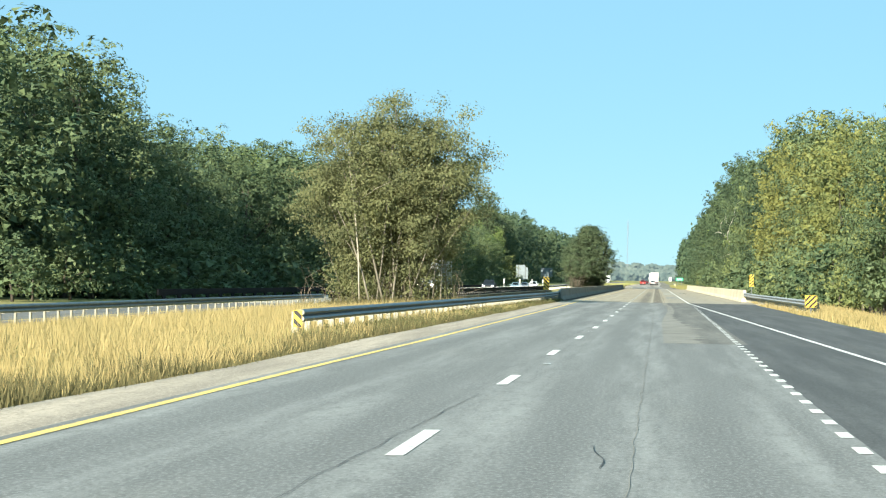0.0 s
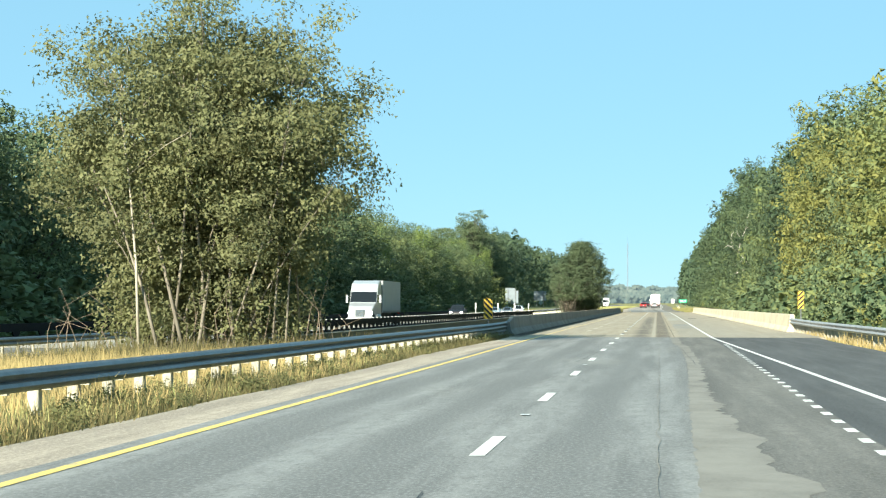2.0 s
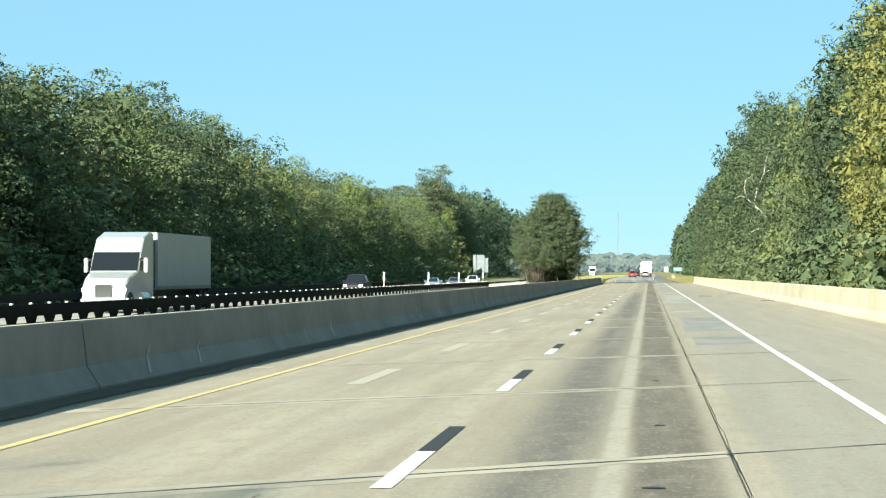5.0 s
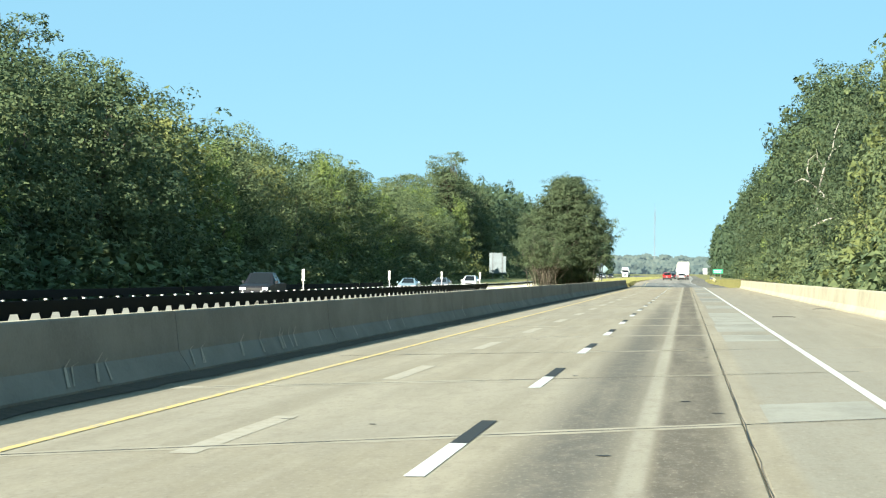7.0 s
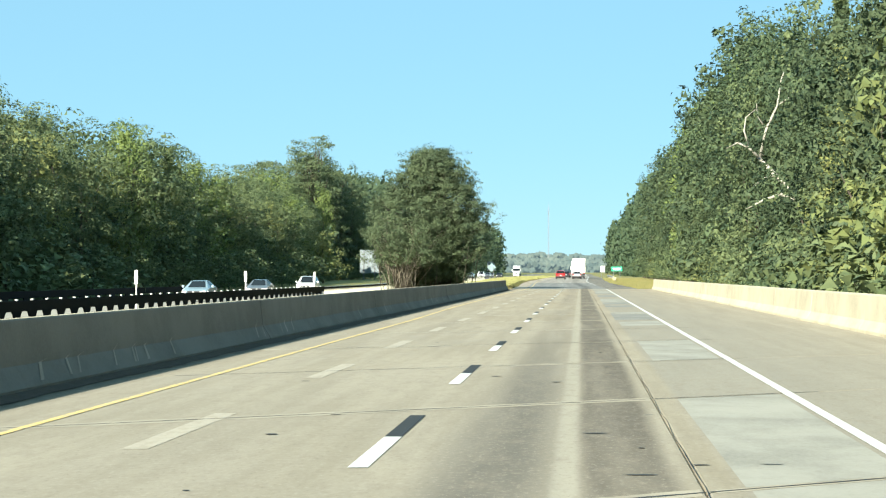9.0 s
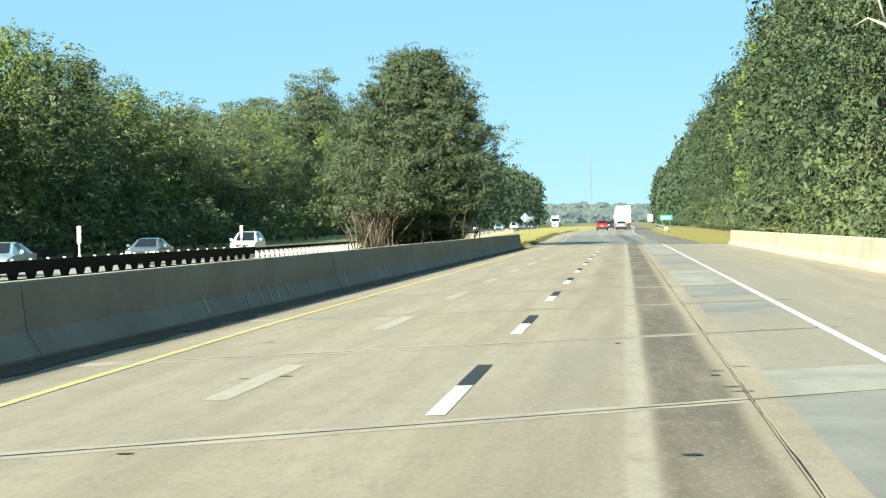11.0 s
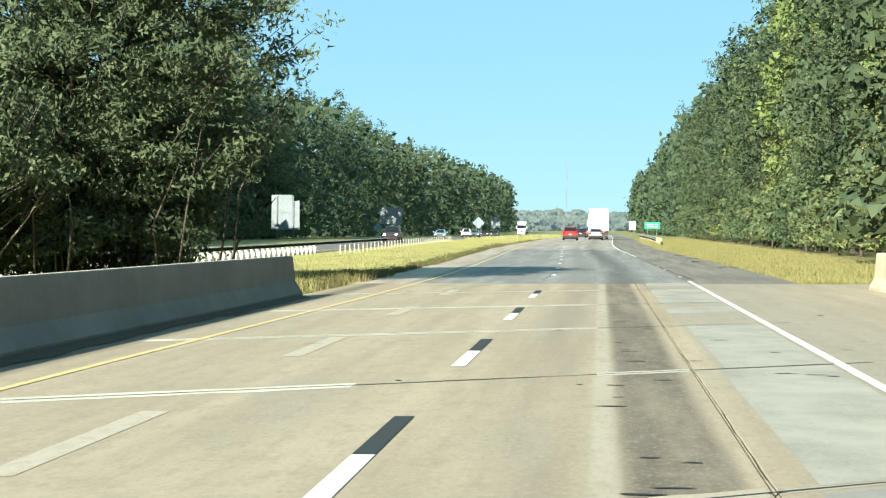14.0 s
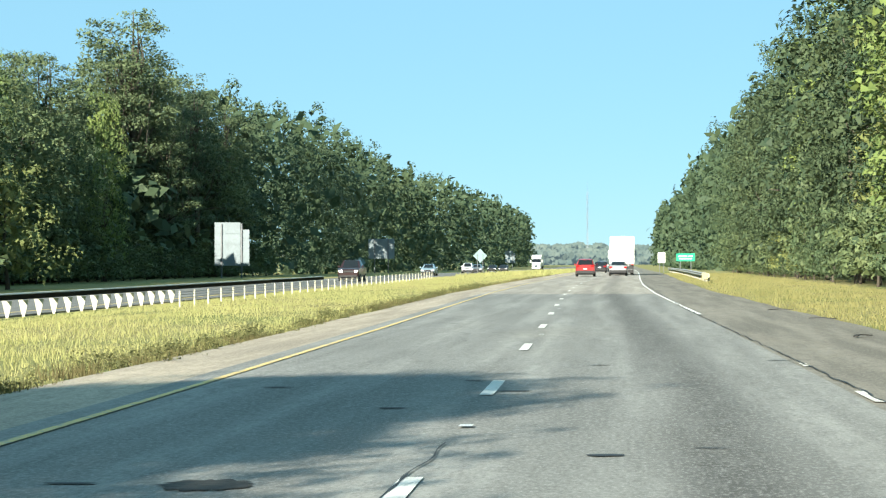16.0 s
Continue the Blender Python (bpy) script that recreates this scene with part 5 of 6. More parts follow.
def median_cedar():
    rng = np.random.default_rng(78)
    t = thing("median_tree", "dark bushy evergreen tree in the median beside the barrier", "tree", at=Matrix.Translation((-14.6, 479, land(-14.6, 479))))
    lobes, tips = [], []
    for i in range(640):
        u = rng.random() ** 0.9
        z = 0.9 + 12.2 * u
        env = 6.2 * (1 - u ** 2.0) + 1.0
        env *= 0.54 + 0.46 * min(1, u / 0.42)
        ang = rng.uniform(0, 2 * pi)
        q = env * rng.random() ** 0.4 * 0.95
        cpos = (q * cos(ang) + 0.4 * u, q * sin(ang), z + 0.12 * q)
        lobes.append((cpos, (0.95, 0.95, 0.5)))
        tips.append(cpos)
    for i in range(240):
        ang, q = rng.uniform(0, 2 * pi), 3.7 * sqrt(rng.random())
        lobes.append(((q * cos(ang), q * sin(ang), rng.uniform(0.4, 3.4)), (0.85, 0.85, 0.5)))
    for i in range(46):
        v, f = [], []
        ang, q = rng.uniform(0, 2 * pi), 4.6 * sqrt(rng.random())
        x, y = q * cos(ang), q * sin(ang)
        hh = rng.uniform(2.5, 5.5)
        tube(v, f, [(x, y, -0.2), (x * 1.05 + rng.normal() * 0.2, y * 1.05, hh * 0.5), (x * 1.2 + rng.normal() * 0.5, y * 1.15 + rng.normal() * 0.4, hh)], [0.04, 0.03, 0.012], 5)
        part("stem", mesh_of("stem", v, f, BARK, True), None, t)
    tv, tf = [], []
    for k in range(170):
        u = rng.random() ** 0.6
        env = (6.2 * (1 - u ** 2.0) + 1.0) * (0.52 + 0.48 * min(1, u / 0.42)) * rng.uniform(0.9, 1.06)
        ang = rng.uniform(0, 2 * pi)
        x, y, z = env * cos(ang) + 0.4 * u, env * sin(ang), 1.4 + 11.6 * u
        tube(tv, tf, [(x * 0.55, y * 0.55, z - 0.9), (x * 0.85, y * 0.85, z - 0.25), (x * 1.06, y * 1.06, z + 0.75)], [0.03, 0.02, 0.006], 4)
        for s in range(3):
            lobes.append(((x * (1 + 0.05 * s), y * (1 + 0.05 * s), z + 0.45 * s), (0.30 - 0.07 * s, 0.30 - 0.07 * s, 0.4)))
    for k in range(16):
        ang, q = k * 2.4, 0.85 * sqrt(k)
        for s in range(5):
            w = 0.5 - 0.08 * s
            lobes.append(((q * cos(ang) * (1 + 0.04 * s) + 0.4, q * sin(ang), 11.2 - 0.25 * q + 0.62 * s), (w, w, 0.42)))
    for i in range(150):
        u = rng.random()
        env = 3.4 * (1 - u ** 2.0) + 0.3
        ang = rng.uniform(0, 2 * pi)
        q = env * sqrt(rng.random())
        lobes.append(((q * cos(ang), q * sin(ang), 1.2 + 11.0 * u), (0.9, 0.9, 0.7)))
    cs, ns = blob_leaves(rng, lobes, 28, 0.15, 0.8, 0.3, 0.6)
    part("trunk", limbs(rng, 12, 0.20, tips[:60], BARK, lean=0.02, split=0.05), None, t)
    part("crown", quad_leaves("crown", cs, ns, 0.122, LEAF_CEDAR, rng, 0.26, 3), None, t)
    tagged(part("spray_wood", mesh_of("spray_wood", tv, tf, BARK, True), None, t), kind="stuff")
    b = thing("bare_shrub", "half-bare shrub of pale fanning stems against the evergreen", "shrub", at=Matrix.Translation((-16.4, 472.5, land(-16.4, 472.5))))
    lobes = []
    for i in range(96):
        v, f = [], []
        ang = rng.uniform(0, 2 * pi)
        out = rng.uniform(0.4, 3.6)
        h = rng.uniform(3.0, 7.6) * (1 - 0.07 * out)
        foot = Vector((rng.normal() * 0.55, rng.normal() * 0.55, -0.2))
        tip = foot + Vector((out * cos(ang) - 0.2, out * sin(ang), h))
        mid = foot.lerp(tip, 0.45) + Vector((rng.normal() * 0.15, rng.normal() * 0.15, 0.6))
        r0 = rng.uniform(0.012, 0.034)
        tube(v, f, [foot, foot.lerp(mid, 0.5) + Vector((0, 0, 0.25)), mid, mid.lerp(tip, 0.5) + Vector((rng.normal() * 0.12, rng.normal() * 0.12, 0.12)), tip], [r0, r0 * 0.9, r0 * 0.7, r0 * 0.45, 0.005], 5)
        for k in range(5):
            a = mid.lerp(tip, rng.uniform(0.0, 0.9))
            c = a + Vector((rng.normal() * 0.6, rng.normal() * 0.6, rng.uniform(0.3, 1.2)))
            tube(v, f, [a, c], [r0 * 0.4, 0.004], 4)
            if c.z > 2.8 and k < 3:
                lobes.append((tuple(c), (0.5, 0.5, 0.4)))
        lobes.append((tuple(tip), (0.55, 0.55, 0.45)))
        part("stem", mesh_of("stem", v, f, BARK_GREY if i % 2 == 0 else BARK, True), None, b)
    cs, ns = blob_leaves(rng, lobes, 20, 0.22, 0.8, 0.2)
    part("crown", quad_leaves("crown", cs, ns, 0.085, LEAF_CEDAR, rng, 0.5), None, b)


median_cedar()


# ---- grass and weeds at the roadside ----
def grass(name, label, seed, count, x_of, y0, y1, h0, h1, mat, width=0.014, bias=1.0, clump=0.0, gaps=None):
    rng = np.random.default_rng(seed)
    y = y0 + (y1 - y0) * rng.random(count) ** bias
    u = rng.random(count)
    xl, xr = zip(*(x_of(b) for b in y))
    xl, xr = np.array(xl), np.array(xr)
    x = xl + (xr - xl) * u
    if clump:
        x += rng.normal(size=count) * clump
    if gaps is not None:
        keep = np.array([noise.noise(Vector((a * 0.9, b * 0.45, seed + 0.5))) > gaps for a, b in zip(x, y)])
        x, y = x[keep], y[keep]
        count = len(x)
    z = np.array([land(a, b) for a, b in zip(x, y)]) - 0.02
    thick = np.array([0.55 + 0.9 * max(0, 0.5 + noise.noise(Vector((a * 0.35, b * 0.22, seed)))) for a, b in zip(x, y)])
    h = rng.uniform(h0, h1, count) * thick
    ang = rng.uniform(0, pi, count)
    w = width * rng.uniform(0.6, 1.6, count)
    dx, dy = np.cos(ang) * w, np.sin(ang) * w
    lx, ly = rng.normal(size=count) * 0.28 * h, rng.normal(size=count) * 0.28 * h
    v = np.stack([np.stack([x - dx, y - dy, z], 1), np.stack([x + dx, y + dy, z], 1), np.stack([x + lx, y + ly, z + h], 1)], 1).reshape(-1, 3)
    me = bpy.data.meshes.new(name)
    me.vertices.add(3 * count)
    me.vertices.foreach_set("co", v.astype(np.float32).ravel())
    me.loops.add(3 * count)
    me.loops.foreach_set("vertex_index", np.arange(3 * count, dtype=np.int32))
    me.polygons.add(count)
    me.polygons.foreach_set("loop_start", np.arange(0, 3 * count, 3, dtype=np.int32))
    me.materials.append(mat)
    me.update(calc_edges=True)
    return tagged(new(name, me), label, "grass", kind="stuff")


EDGE_A = wavy(-6.45, 0.2, 0.06, 1)
EDGE_B = swung(wavy(-6.95, 0.2, 0.05, 5))
EDGE_C = swung(wavy(5.4, 0.25, 0.04, 7))
grass("tall_grass", "tall dry golden grass filling the median", 1, 80000, lambda y: (-21.5, EDGE_A(y) - 0.25), 12, 122, 0.20, 0.44, GRASS_GOLD, 0.010, 1.5)
grass("verge_weeds", "low brown weeds along the shoulder and under the guardrail", 2, 26000, lambda y: (EDGE_A(y) - 1.3, EDGE_A(y) + 0.05), 12, 156, 0.10, 0.30, WEED, 0.010, 1.2)
grass("verge_weeds", "pale dry weeds under the guardrail", 3, 5000, lambda y: (EDGE_A(y) - 2.2, EDGE_A(y) - 0.3), 50, 157, 0.12, 0.32, GRASS_GREEN, 0.012)
grass("median_grass", "yellow-green mown grass of the median", 4, 190000, lambda y: (-20.5, EDGE_B(y) - 0.2), 470, 720, 0.05, 0.15, GRASS_GREEN, 0.0085, 2.2)
grass("verge_weeds", "brown weeds along the edge of the shoulder", 5, 26000, lambda y: (EDGE_B(y) - 0.7, EDGE_B(y) + 0.1), 470, 720, 0.06, 0.21, WEED, 0.009, 1.6, 0.0, -0.05)
grass("verge_weeds", "dry weeds round the end of the barrier", 6, 3600, lambda y: (-9.6, -6.75), 466, 490, 0.08, 0.34, GRASS_DULL, 0.012)
grass("verge_weeds", "brown weeds round the end of the barrier", 16, 5200, lambda y: (-8.9, -6.7), 466, 494, 0.10, 0.34, WEED, 0.012, 1.0, 0.0, -0.1)
grass("verge_grass", "golden grass beside the slip lane", 7, 22000, lambda y: (7.2, 12.6), 62, 176, 0.18, 0.40, GRASS_GOLD, 0.018)
grass("verge_grass", "dull yellow-green grass between shoulder and wood", 8, 70000, lambda y: (EDGE_C(y) + 0.2, 13.2), 484, 760, 0.06, 0.18, GRASS_DULL, 0.013, 1.6)
grass("median_grass", "yellow-green grass of the narrowing median", 9, 9000, lambda y: (-19, -8.2), 720, 1000, 0.2, 0.4, GRASS_GREEN, 0.05)
grass("dry_weeds", "dry pale weeds round the foot of the thicket", 10, 9000, lambda y: (-21, -8.5), 118, 152, 0.2, 0.6, WEED, 0.016)


def weed_clumps(label, seed, count, x_of, y0, y1, size, mat, bias=1.0):
    """Small bushy weeds growing in ragged clumps."""
    rng = np.random.default_rng(seed)
    puffs = []
    for k in range(count):
        y = y0 + (y1 - y0) * rng.random() ** bias
        a, b = x_of(y)
        x = a + (b - a) * rng.random()
        w = size * rng.uniform(0.45, 1.3)
        for j in range(3):
            puffs.append(((x + rng.normal() * w * 0.6, y + rng.normal() * w, land(x, y) + w * rng.uniform(0.2, 0.6)), (w, w * 1.2, w * rng.uniform(0.6, 1.0))))
    cs, ns = puff_leaves(rng, puffs, 170.0, 0.6, 0.3)
    ob = new("verge_weeds", quad_leaves("verge_weeds", cs, ns, 0.034, mat, rng, 0.4, 3))
    return tagged(ob, label, "weeds", kind="stuff")


WEED_GREEN = leafy("olive_weeds", ((0.150, 0.150, 0.062), (0.150, 0.150, 0.062), (0.240, 0.225, 0.100), (0.080, 0.088, 0.040)), 0.25, 0.8)
weed_clumps("bushy olive weeds along the edge of the shoulder", 51, 230, lambda y: (EDGE_B(y) - 0.75, EDGE_B(y) + 0.05), 468, 620, 0.17, WEED_GREEN, 1.5)
weed_clumps("bushy pale weeds under the guardrail", 52, 380, lambda y: (EDGE_A(y) - 1.5, EDGE_A(y) - 0.1), 54, 157, 0.17, WEED_GREEN)


# ---- signs and markers ----
def clip_band(w, h, c0, c1, slope):
    """The part of the band c0 < v - slope * u < c1 that lies in a panel of half width w and height h."""
    poly = [(-w, 0), (w, 0), (w, h), (-w, h)]
    for sign, c in ((1, c0), (-1, c1)):
        out = []
        for (u0, v0), (u1, v1) in zip(poly, poly[1:] + poly[:1]):
            d0, d1 = sign * (v0 - slope * u0 - c), sign * (v1 - slope * u1 - c)
            if d0 >= 0:
                out.append((u0, v0))
            if d0 * d1 < 0:
                t = d0 / (d0 - d1)
                out.append((u0 + (u1 - u0) * t, v0 + (v1 - v0) * t))
        poly = out
        if len(poly) < 3:
            return []
    return poly


def post_mesh(w, d, z0, z1, mat):
    bm = box(-w / 2, w / 2, -d / 2, d / 2, z0, z1, min(w, d) * 0.1)
    me = bpy.data.meshes.new("post")
    bm.to_mesh(me)
    bm.free()
    me.materials.append(mat)
    return me


def object_marker(x, y, ground, bottom, w, h, slope, label, turn=0):
    """A yellow panel with black slanting stripes, facing the traffic (-y)."""
    t = thing("object_marker", label, "road sign", "striped markers", at=pose(x, y, ground, 0, 0, turn))
    b = bottom - ground
    part("panel", box(-w / 2, w / 2, -0.008, 0.008, b, b + h, 0.004), YELLOW, t, "yellow panel")
    step = 0.25
    k = -6
    while k * step < h + 1:
        poly = clip_band(w / 2 - 0.012, h - 0.024, k * step, k * step + step * 0.52, slope)
        if len(poly) >= 3:
            part("stripe", mesh_of("stripe", [(u, -0.012, b + 0.012 + v) for u, v in poly], [tuple(range(len(poly)))], BLACK), None, t, "black slanting stripe")
        k += 1
    part("post", post_mesh(0.06, 0.04, -0.4, b + h * 0.8, STEEL), None, t).location = (0, 0.035, 0)
    return t


object_marker(-7.66, 158.4, 0.0, 0.76, 0.40, 0.92, -1, "yellow and black striped marker at the start of the bridge barrier")
object_marker(7.72, 177.6, 0.0, 1.22, 0.33, 0.95, 1, "yellow and black striped marker at the start of the bridge parapet")
object_marker(7.42, 105.2, -0.07, 0.36, 0.56, 0.56, 1, "wide yellow and black striped plate at the end of the guardrail")
object_marker(-8.5, 53.2, -0.06, 0.16, 0.22, 0.42, -1, "yellow and black striped plate at the end of the guardrail")
end_plate = thing("end_plate", "faded pale yellow plate at the end of the far guardrail", "road sign", at=pose(5.55, 639.6, road_z(640) - 0.07))
part("panel", box(-0.22, 0.22, -0.01, 0.01, 0.22, 0.68, 0.006), plain("faded_yellow", (0.52, 0.44, 0.20), 0.6), end_plate)
part("post", post_mesh(0.06, 0.04, -0.4, 0.6, STEEL), None, end_plate).location = (0, 0.035, 0)


def delineator(x, y, top):
    g = far_z(y)
    t = thing("delineator", "white flat roadside post beside the oncoming bridge", "post", "white delineators", at=pose(x, y, g))
    part("blade", box(-0.09, 0.09, -0.012, 0.012, top - g - 0.75, top - g, 0.006), SIGN_WHITE, t)
    part("post", post_mesh(0.07, 0.05, -0.3, top - g - 0.1, SIGN_WHITE), None, t).location = (0, 0.04, 0)


for yd in (343, 383, 421, 461):
    delineator(-23.35, yd, 1.62)


def sign_back(label, x, y, panels, post_xs, post_w=0.16, front=None, face=1, name="road_sign"):
    """A sign on posts. panels: (x0, x1, z0, z1) from its foot. face 1: its bare back looks to the camera."""
    g = land(x, y)
    t = thing(name, label, "road sign", at=pose(x, y, g))
    for a, b, c0, d in panels:
        p = part("panel", box(a, b, -0.02, 0.02, c0, d, 0.015), front or SIGN_BACK, t)
        for k in range(1, 4):
            z = c0 + (d - c0) * k / 4
            if face:
                part("stiffener", box(a + 0.05, b - 0.05, -0.055, -0.022, z - 0.03, z + 0.03), SIGN_BACK, p)
    for px_ in post_xs:
        part("post", post_mesh(post_w, post_w, -0.5, max(d for *_, d in panels) - 0.15, STEEL), None, t).location = (px_, -0.11 if face else 0.12, 0)
    return t


sign_back("large double motorway sign seen from its bare metal back", -43.9, 722, [(-1.55, 1.35, 1.4, 6.2), (1.36, 2.35, 1.4, 5.4)], (-0.75, 1.5))
sign_back("large motorway sign seen from its grey metal back", -42.6, 866, [(-2.3, 2.3, 2.6, 6.1)], (-1.2, 1.2))
sign_back("far motorway sign seen from its metal back", -40.5, 1270, [(-1.8, 1.0, 2.2, 6.4), (1.01, 1.8, 2.2, 5.6)], (-0.8, 0.8))


def diamond_sign(x, y, size, top, posts, label):
    g = land(x, y)
    t = thing("warning_sign", label, "road sign", at=pose(x, y, g))
    zc = top - g - size * 0.7071
    bm = bmesh.new()
    add_box(bm, -size / 2, size / 2, -0.012, 0.012, -size / 2, size / 2, 0.01)
    bmesh.ops.rotate(bm, verts=bm.verts[:], cent=(0, 0, 0), matrix=Matrix.Rotation(pi / 4, 3, "Y"))
    bmesh.ops.translate(bm, verts=bm.verts[:], vec=(0, 0, zc))
    part("panel", bm, DIAMOND_BACK, t)
    for p in posts:
        part("post", post_mesh(0.09, 0.09, -0.5, zc + size * 0.2, STEEL), None, t).location = (p, -0.06, 0)


diamond_sign(-39.2, 806, 1.2, 2.95, (0,), "diamond warning sign seen from its bare back")
diamond_sign(-22.2, 819, 1.55, 4.2, (-0.42, 0.42), "big diamond warning sign on two posts seen from its bare back")

green = sign_back("green direction sign with white lettering beside the wood", 8.45, 792, [(-1.3, 1.3, 1.62, 2.72)], (-0.75, 0.75), 0.12, SIGN_GREEN, 0)
for a, b, z0, z1 in ((-1.0, 0.2, 2.22, 2.42), (0.4, 1.0, 2.22, 2.42), (-0.9, 0.9, 1.89, 2.03)):
    part("lettering", box(a, b, -0.028, -0.022, z0, z1), SIGN_WHITE, green, "white bar of lettering")
sign_back("small white rectangular road sign on two posts", 5.2, 798, [(-0.55, 0.55, 1.4, 2.9)], (-0.3, 0.3), 0.08, SIGN_WHITE, 0)


# ---- radio mast far ahead ----
def radio_mast(x, y, h):
    t = thing("radio_mast", "slender lattice radio mast far ahead", "mast", at=pose(x, y, land(x, y)))
    paint_m = plain("mast_paint", (0.20, 0.22, 0.25), 0.6)
    corners = [Vector((0.75 * cos(a), 0.75 * sin(a), 0)) for a in (0.5, 0.5 + 2 * pi / 3, 0.5 + 4 * pi / 3)]
    for c0 in corners:
        v, f = [], []
        tube(v, f, [c0, c0 + Vector((0, 0, h))], [0.12, 0.11], 5)
        part("leg", mesh_of("leg", v, f, paint_m), None, t)
    v, f = [], []
    n = int(h / 2.4)
    for k in range(n):
        for i in range(3):
            a, b = corners[i] + Vector((0, 0, k * 2.4)), corners[(i + 1) % 3] + Vector((0, 0, (k + 1) * 2.4))
            tube(v, f, [a, b], [0.03, 0.03], 3)
    tagged(part("bracing", mesh_of("bracing", v, f, paint_m), None, t), kind="stuff")
    v, f = [], []
    tube(v, f, [(0, 0, h), (0, 0, h + 9)], [0.07, 0.03], 5)
    part("antenna", mesh_of("antenna", v, f, paint_m), None, t)


radio_mast(-32, 2470, 66)


# ---- a bare pale dead tree leaning out of the wood ----
def dead_tree():
    rng = np.random.default_rng(5)
    t = thing("dead_tree", "bare whitish dead tree leaning out of the green wood", "tree", at=pose(16.0, 444, land(16.0, 444)))
    m = bark("bleached_wood", (0.32, 0.30, 0.25), (0.50, 0.47, 0.41))
    g = land(16.0, 444)
    L = lambda x, z, dy=0.0: Vector((x - 17.0, dy, z - g))
    runs = [
        ("trunk", [(17.6, -3.4), (18.3, 3), (18.2, 7.0), (16.2, 9.2), (14.9, 10.6)], [0.42, 0.36, 0.30, 0.24, 0.18]),
        ("limb", [(14.9, 10.6), (14.0, 11.4), (13.2, 11.7), (12.4, 11.3)], [0.17, 0.13, 0.09, 0.03]),
        ("limb", [(15.0, 10.5), (15.5, 12.8), (16.3, 14.6), (16.6, 16.6), (17.2, 18)], [0.17, 0.14, 0.10, 0.07, 0.02]),
        ("limb", [(14.2, 11.3), (13.7, 12.6), (13.9, 13.7), (14.6, 14.3)], [0.11, 0.09, 0.06, 0.02]),
        ("limb", [(16.3, 14.6), (17.2, 15.2), (17.9, 16.1)], [0.08, 0.05, 0.02]),
        ("limb", [(15.5, 12.8), (14.8, 13.8), (14.7, 14.8)], [0.08, 0.05, 0.02]),
        ("limb", [(18.2, 7.0), (16.6, 7.7), (15.2, 7.2), (13.9, 6.5)], [0.2, 0.17, 0.13, 0.05]),
        ("limb", [(16.2, 9.2), (15.2, 8.9), (14.4, 8.2)], [0.10, 0.07, 0.02]),
    ]
    for nm, pts, rad in runs:
        v, f = [], []
        tube(v, f, [L(a, b, rng.normal() * 0.4 - 1.5) for a, b in pts], [0.75 * q for q in rad], 7)
        part(nm, mesh_of(nm, v, f, m, True), None, t)


dead_tree()

# ---- vehicles ----
GLASS = plain("dark_car_glass", (0.012, 0.015, 0.018), 0.12, 0.0, 0.35, 0.05)
TYRE = plain("tyre_rubber", (0.018, 0.018, 0.018), 0.85)
RIM = plain("wheel_rim", (0.45, 0.46, 0.47), 0.3, 0.9)
CHROME = plain("chrome", (0.7, 0.71, 0.72), 0.15, 1.0, var=0.05)
TRIM = plain("black_trim", (0.025, 0.025, 0.027), 0.55)
TAIL = plain("tail_light_red", (0.42, 0.008, 0.008), 0.2, var=0.05)
HEAD = plain("headlight_glass", (0.85, 0.86, 0.88), 0.1, 0.2, var=0.03)
PLATE = plain("plate_white", (0.7, 0.7, 0.68), 0.5, var=0.04)


def lamp_on(name, strength):
    m = Mat(name, 0.2)
    m.colour((0.9, 0.9, 0.85))
    m.b.inputs["Emission Color"].default_value = (1.0, 0.93, 0.80, 1)
    m.b.inputs["Emission Strength"].default_value = strength
    return m.m


HEAD_ON = lamp_on("lit_headlight", 9.0)


def car_paint(name, col, metal=0.0):
    m = plain(name, col, 0.28, metal, 0.6, 0.05)
    m.node_tree.nodes["Principled BSDF"].inputs["Coat Weight"].default_value = 0.35
    return m


def wheel_meshes(r, w):
    v, f = [], []
    tube(v, f, [(-w / 2, 0, 0), (-w / 2 + 0.03, 0, 0), (w / 2 - 0.03, 0, 0), (w / 2, 0, 0)], [r * 0.9, r, r, r * 0.9], 20)
    ty = mesh_of("tyre", v, f, TYRE, False)
    v, f = [], []
    tube(v, f, [(-w / 2 - 0.012, 0, 0), (-w / 2 + 0.02, 0, 0), (w / 2 - 0.02, 0, 0), (w / 2 + 0.012, 0, 0)], [r * 0.52, r * 0.62, r * 0.62, r * 0.52], 14)
    return ty, mesh_of("rim", v, f, RIM)


CAR_WHEEL = wheel_meshes(0.34, 0.22)
TRUCK_WHEEL = wheel_meshes(0.52, 0.30)


def add_wheel(t, x, y, r, meshes):
    w = new("wheel", meshes[0])
    w.parent = t
    w.location = (x, y, r)
    part("rim", meshes[1], None, w)


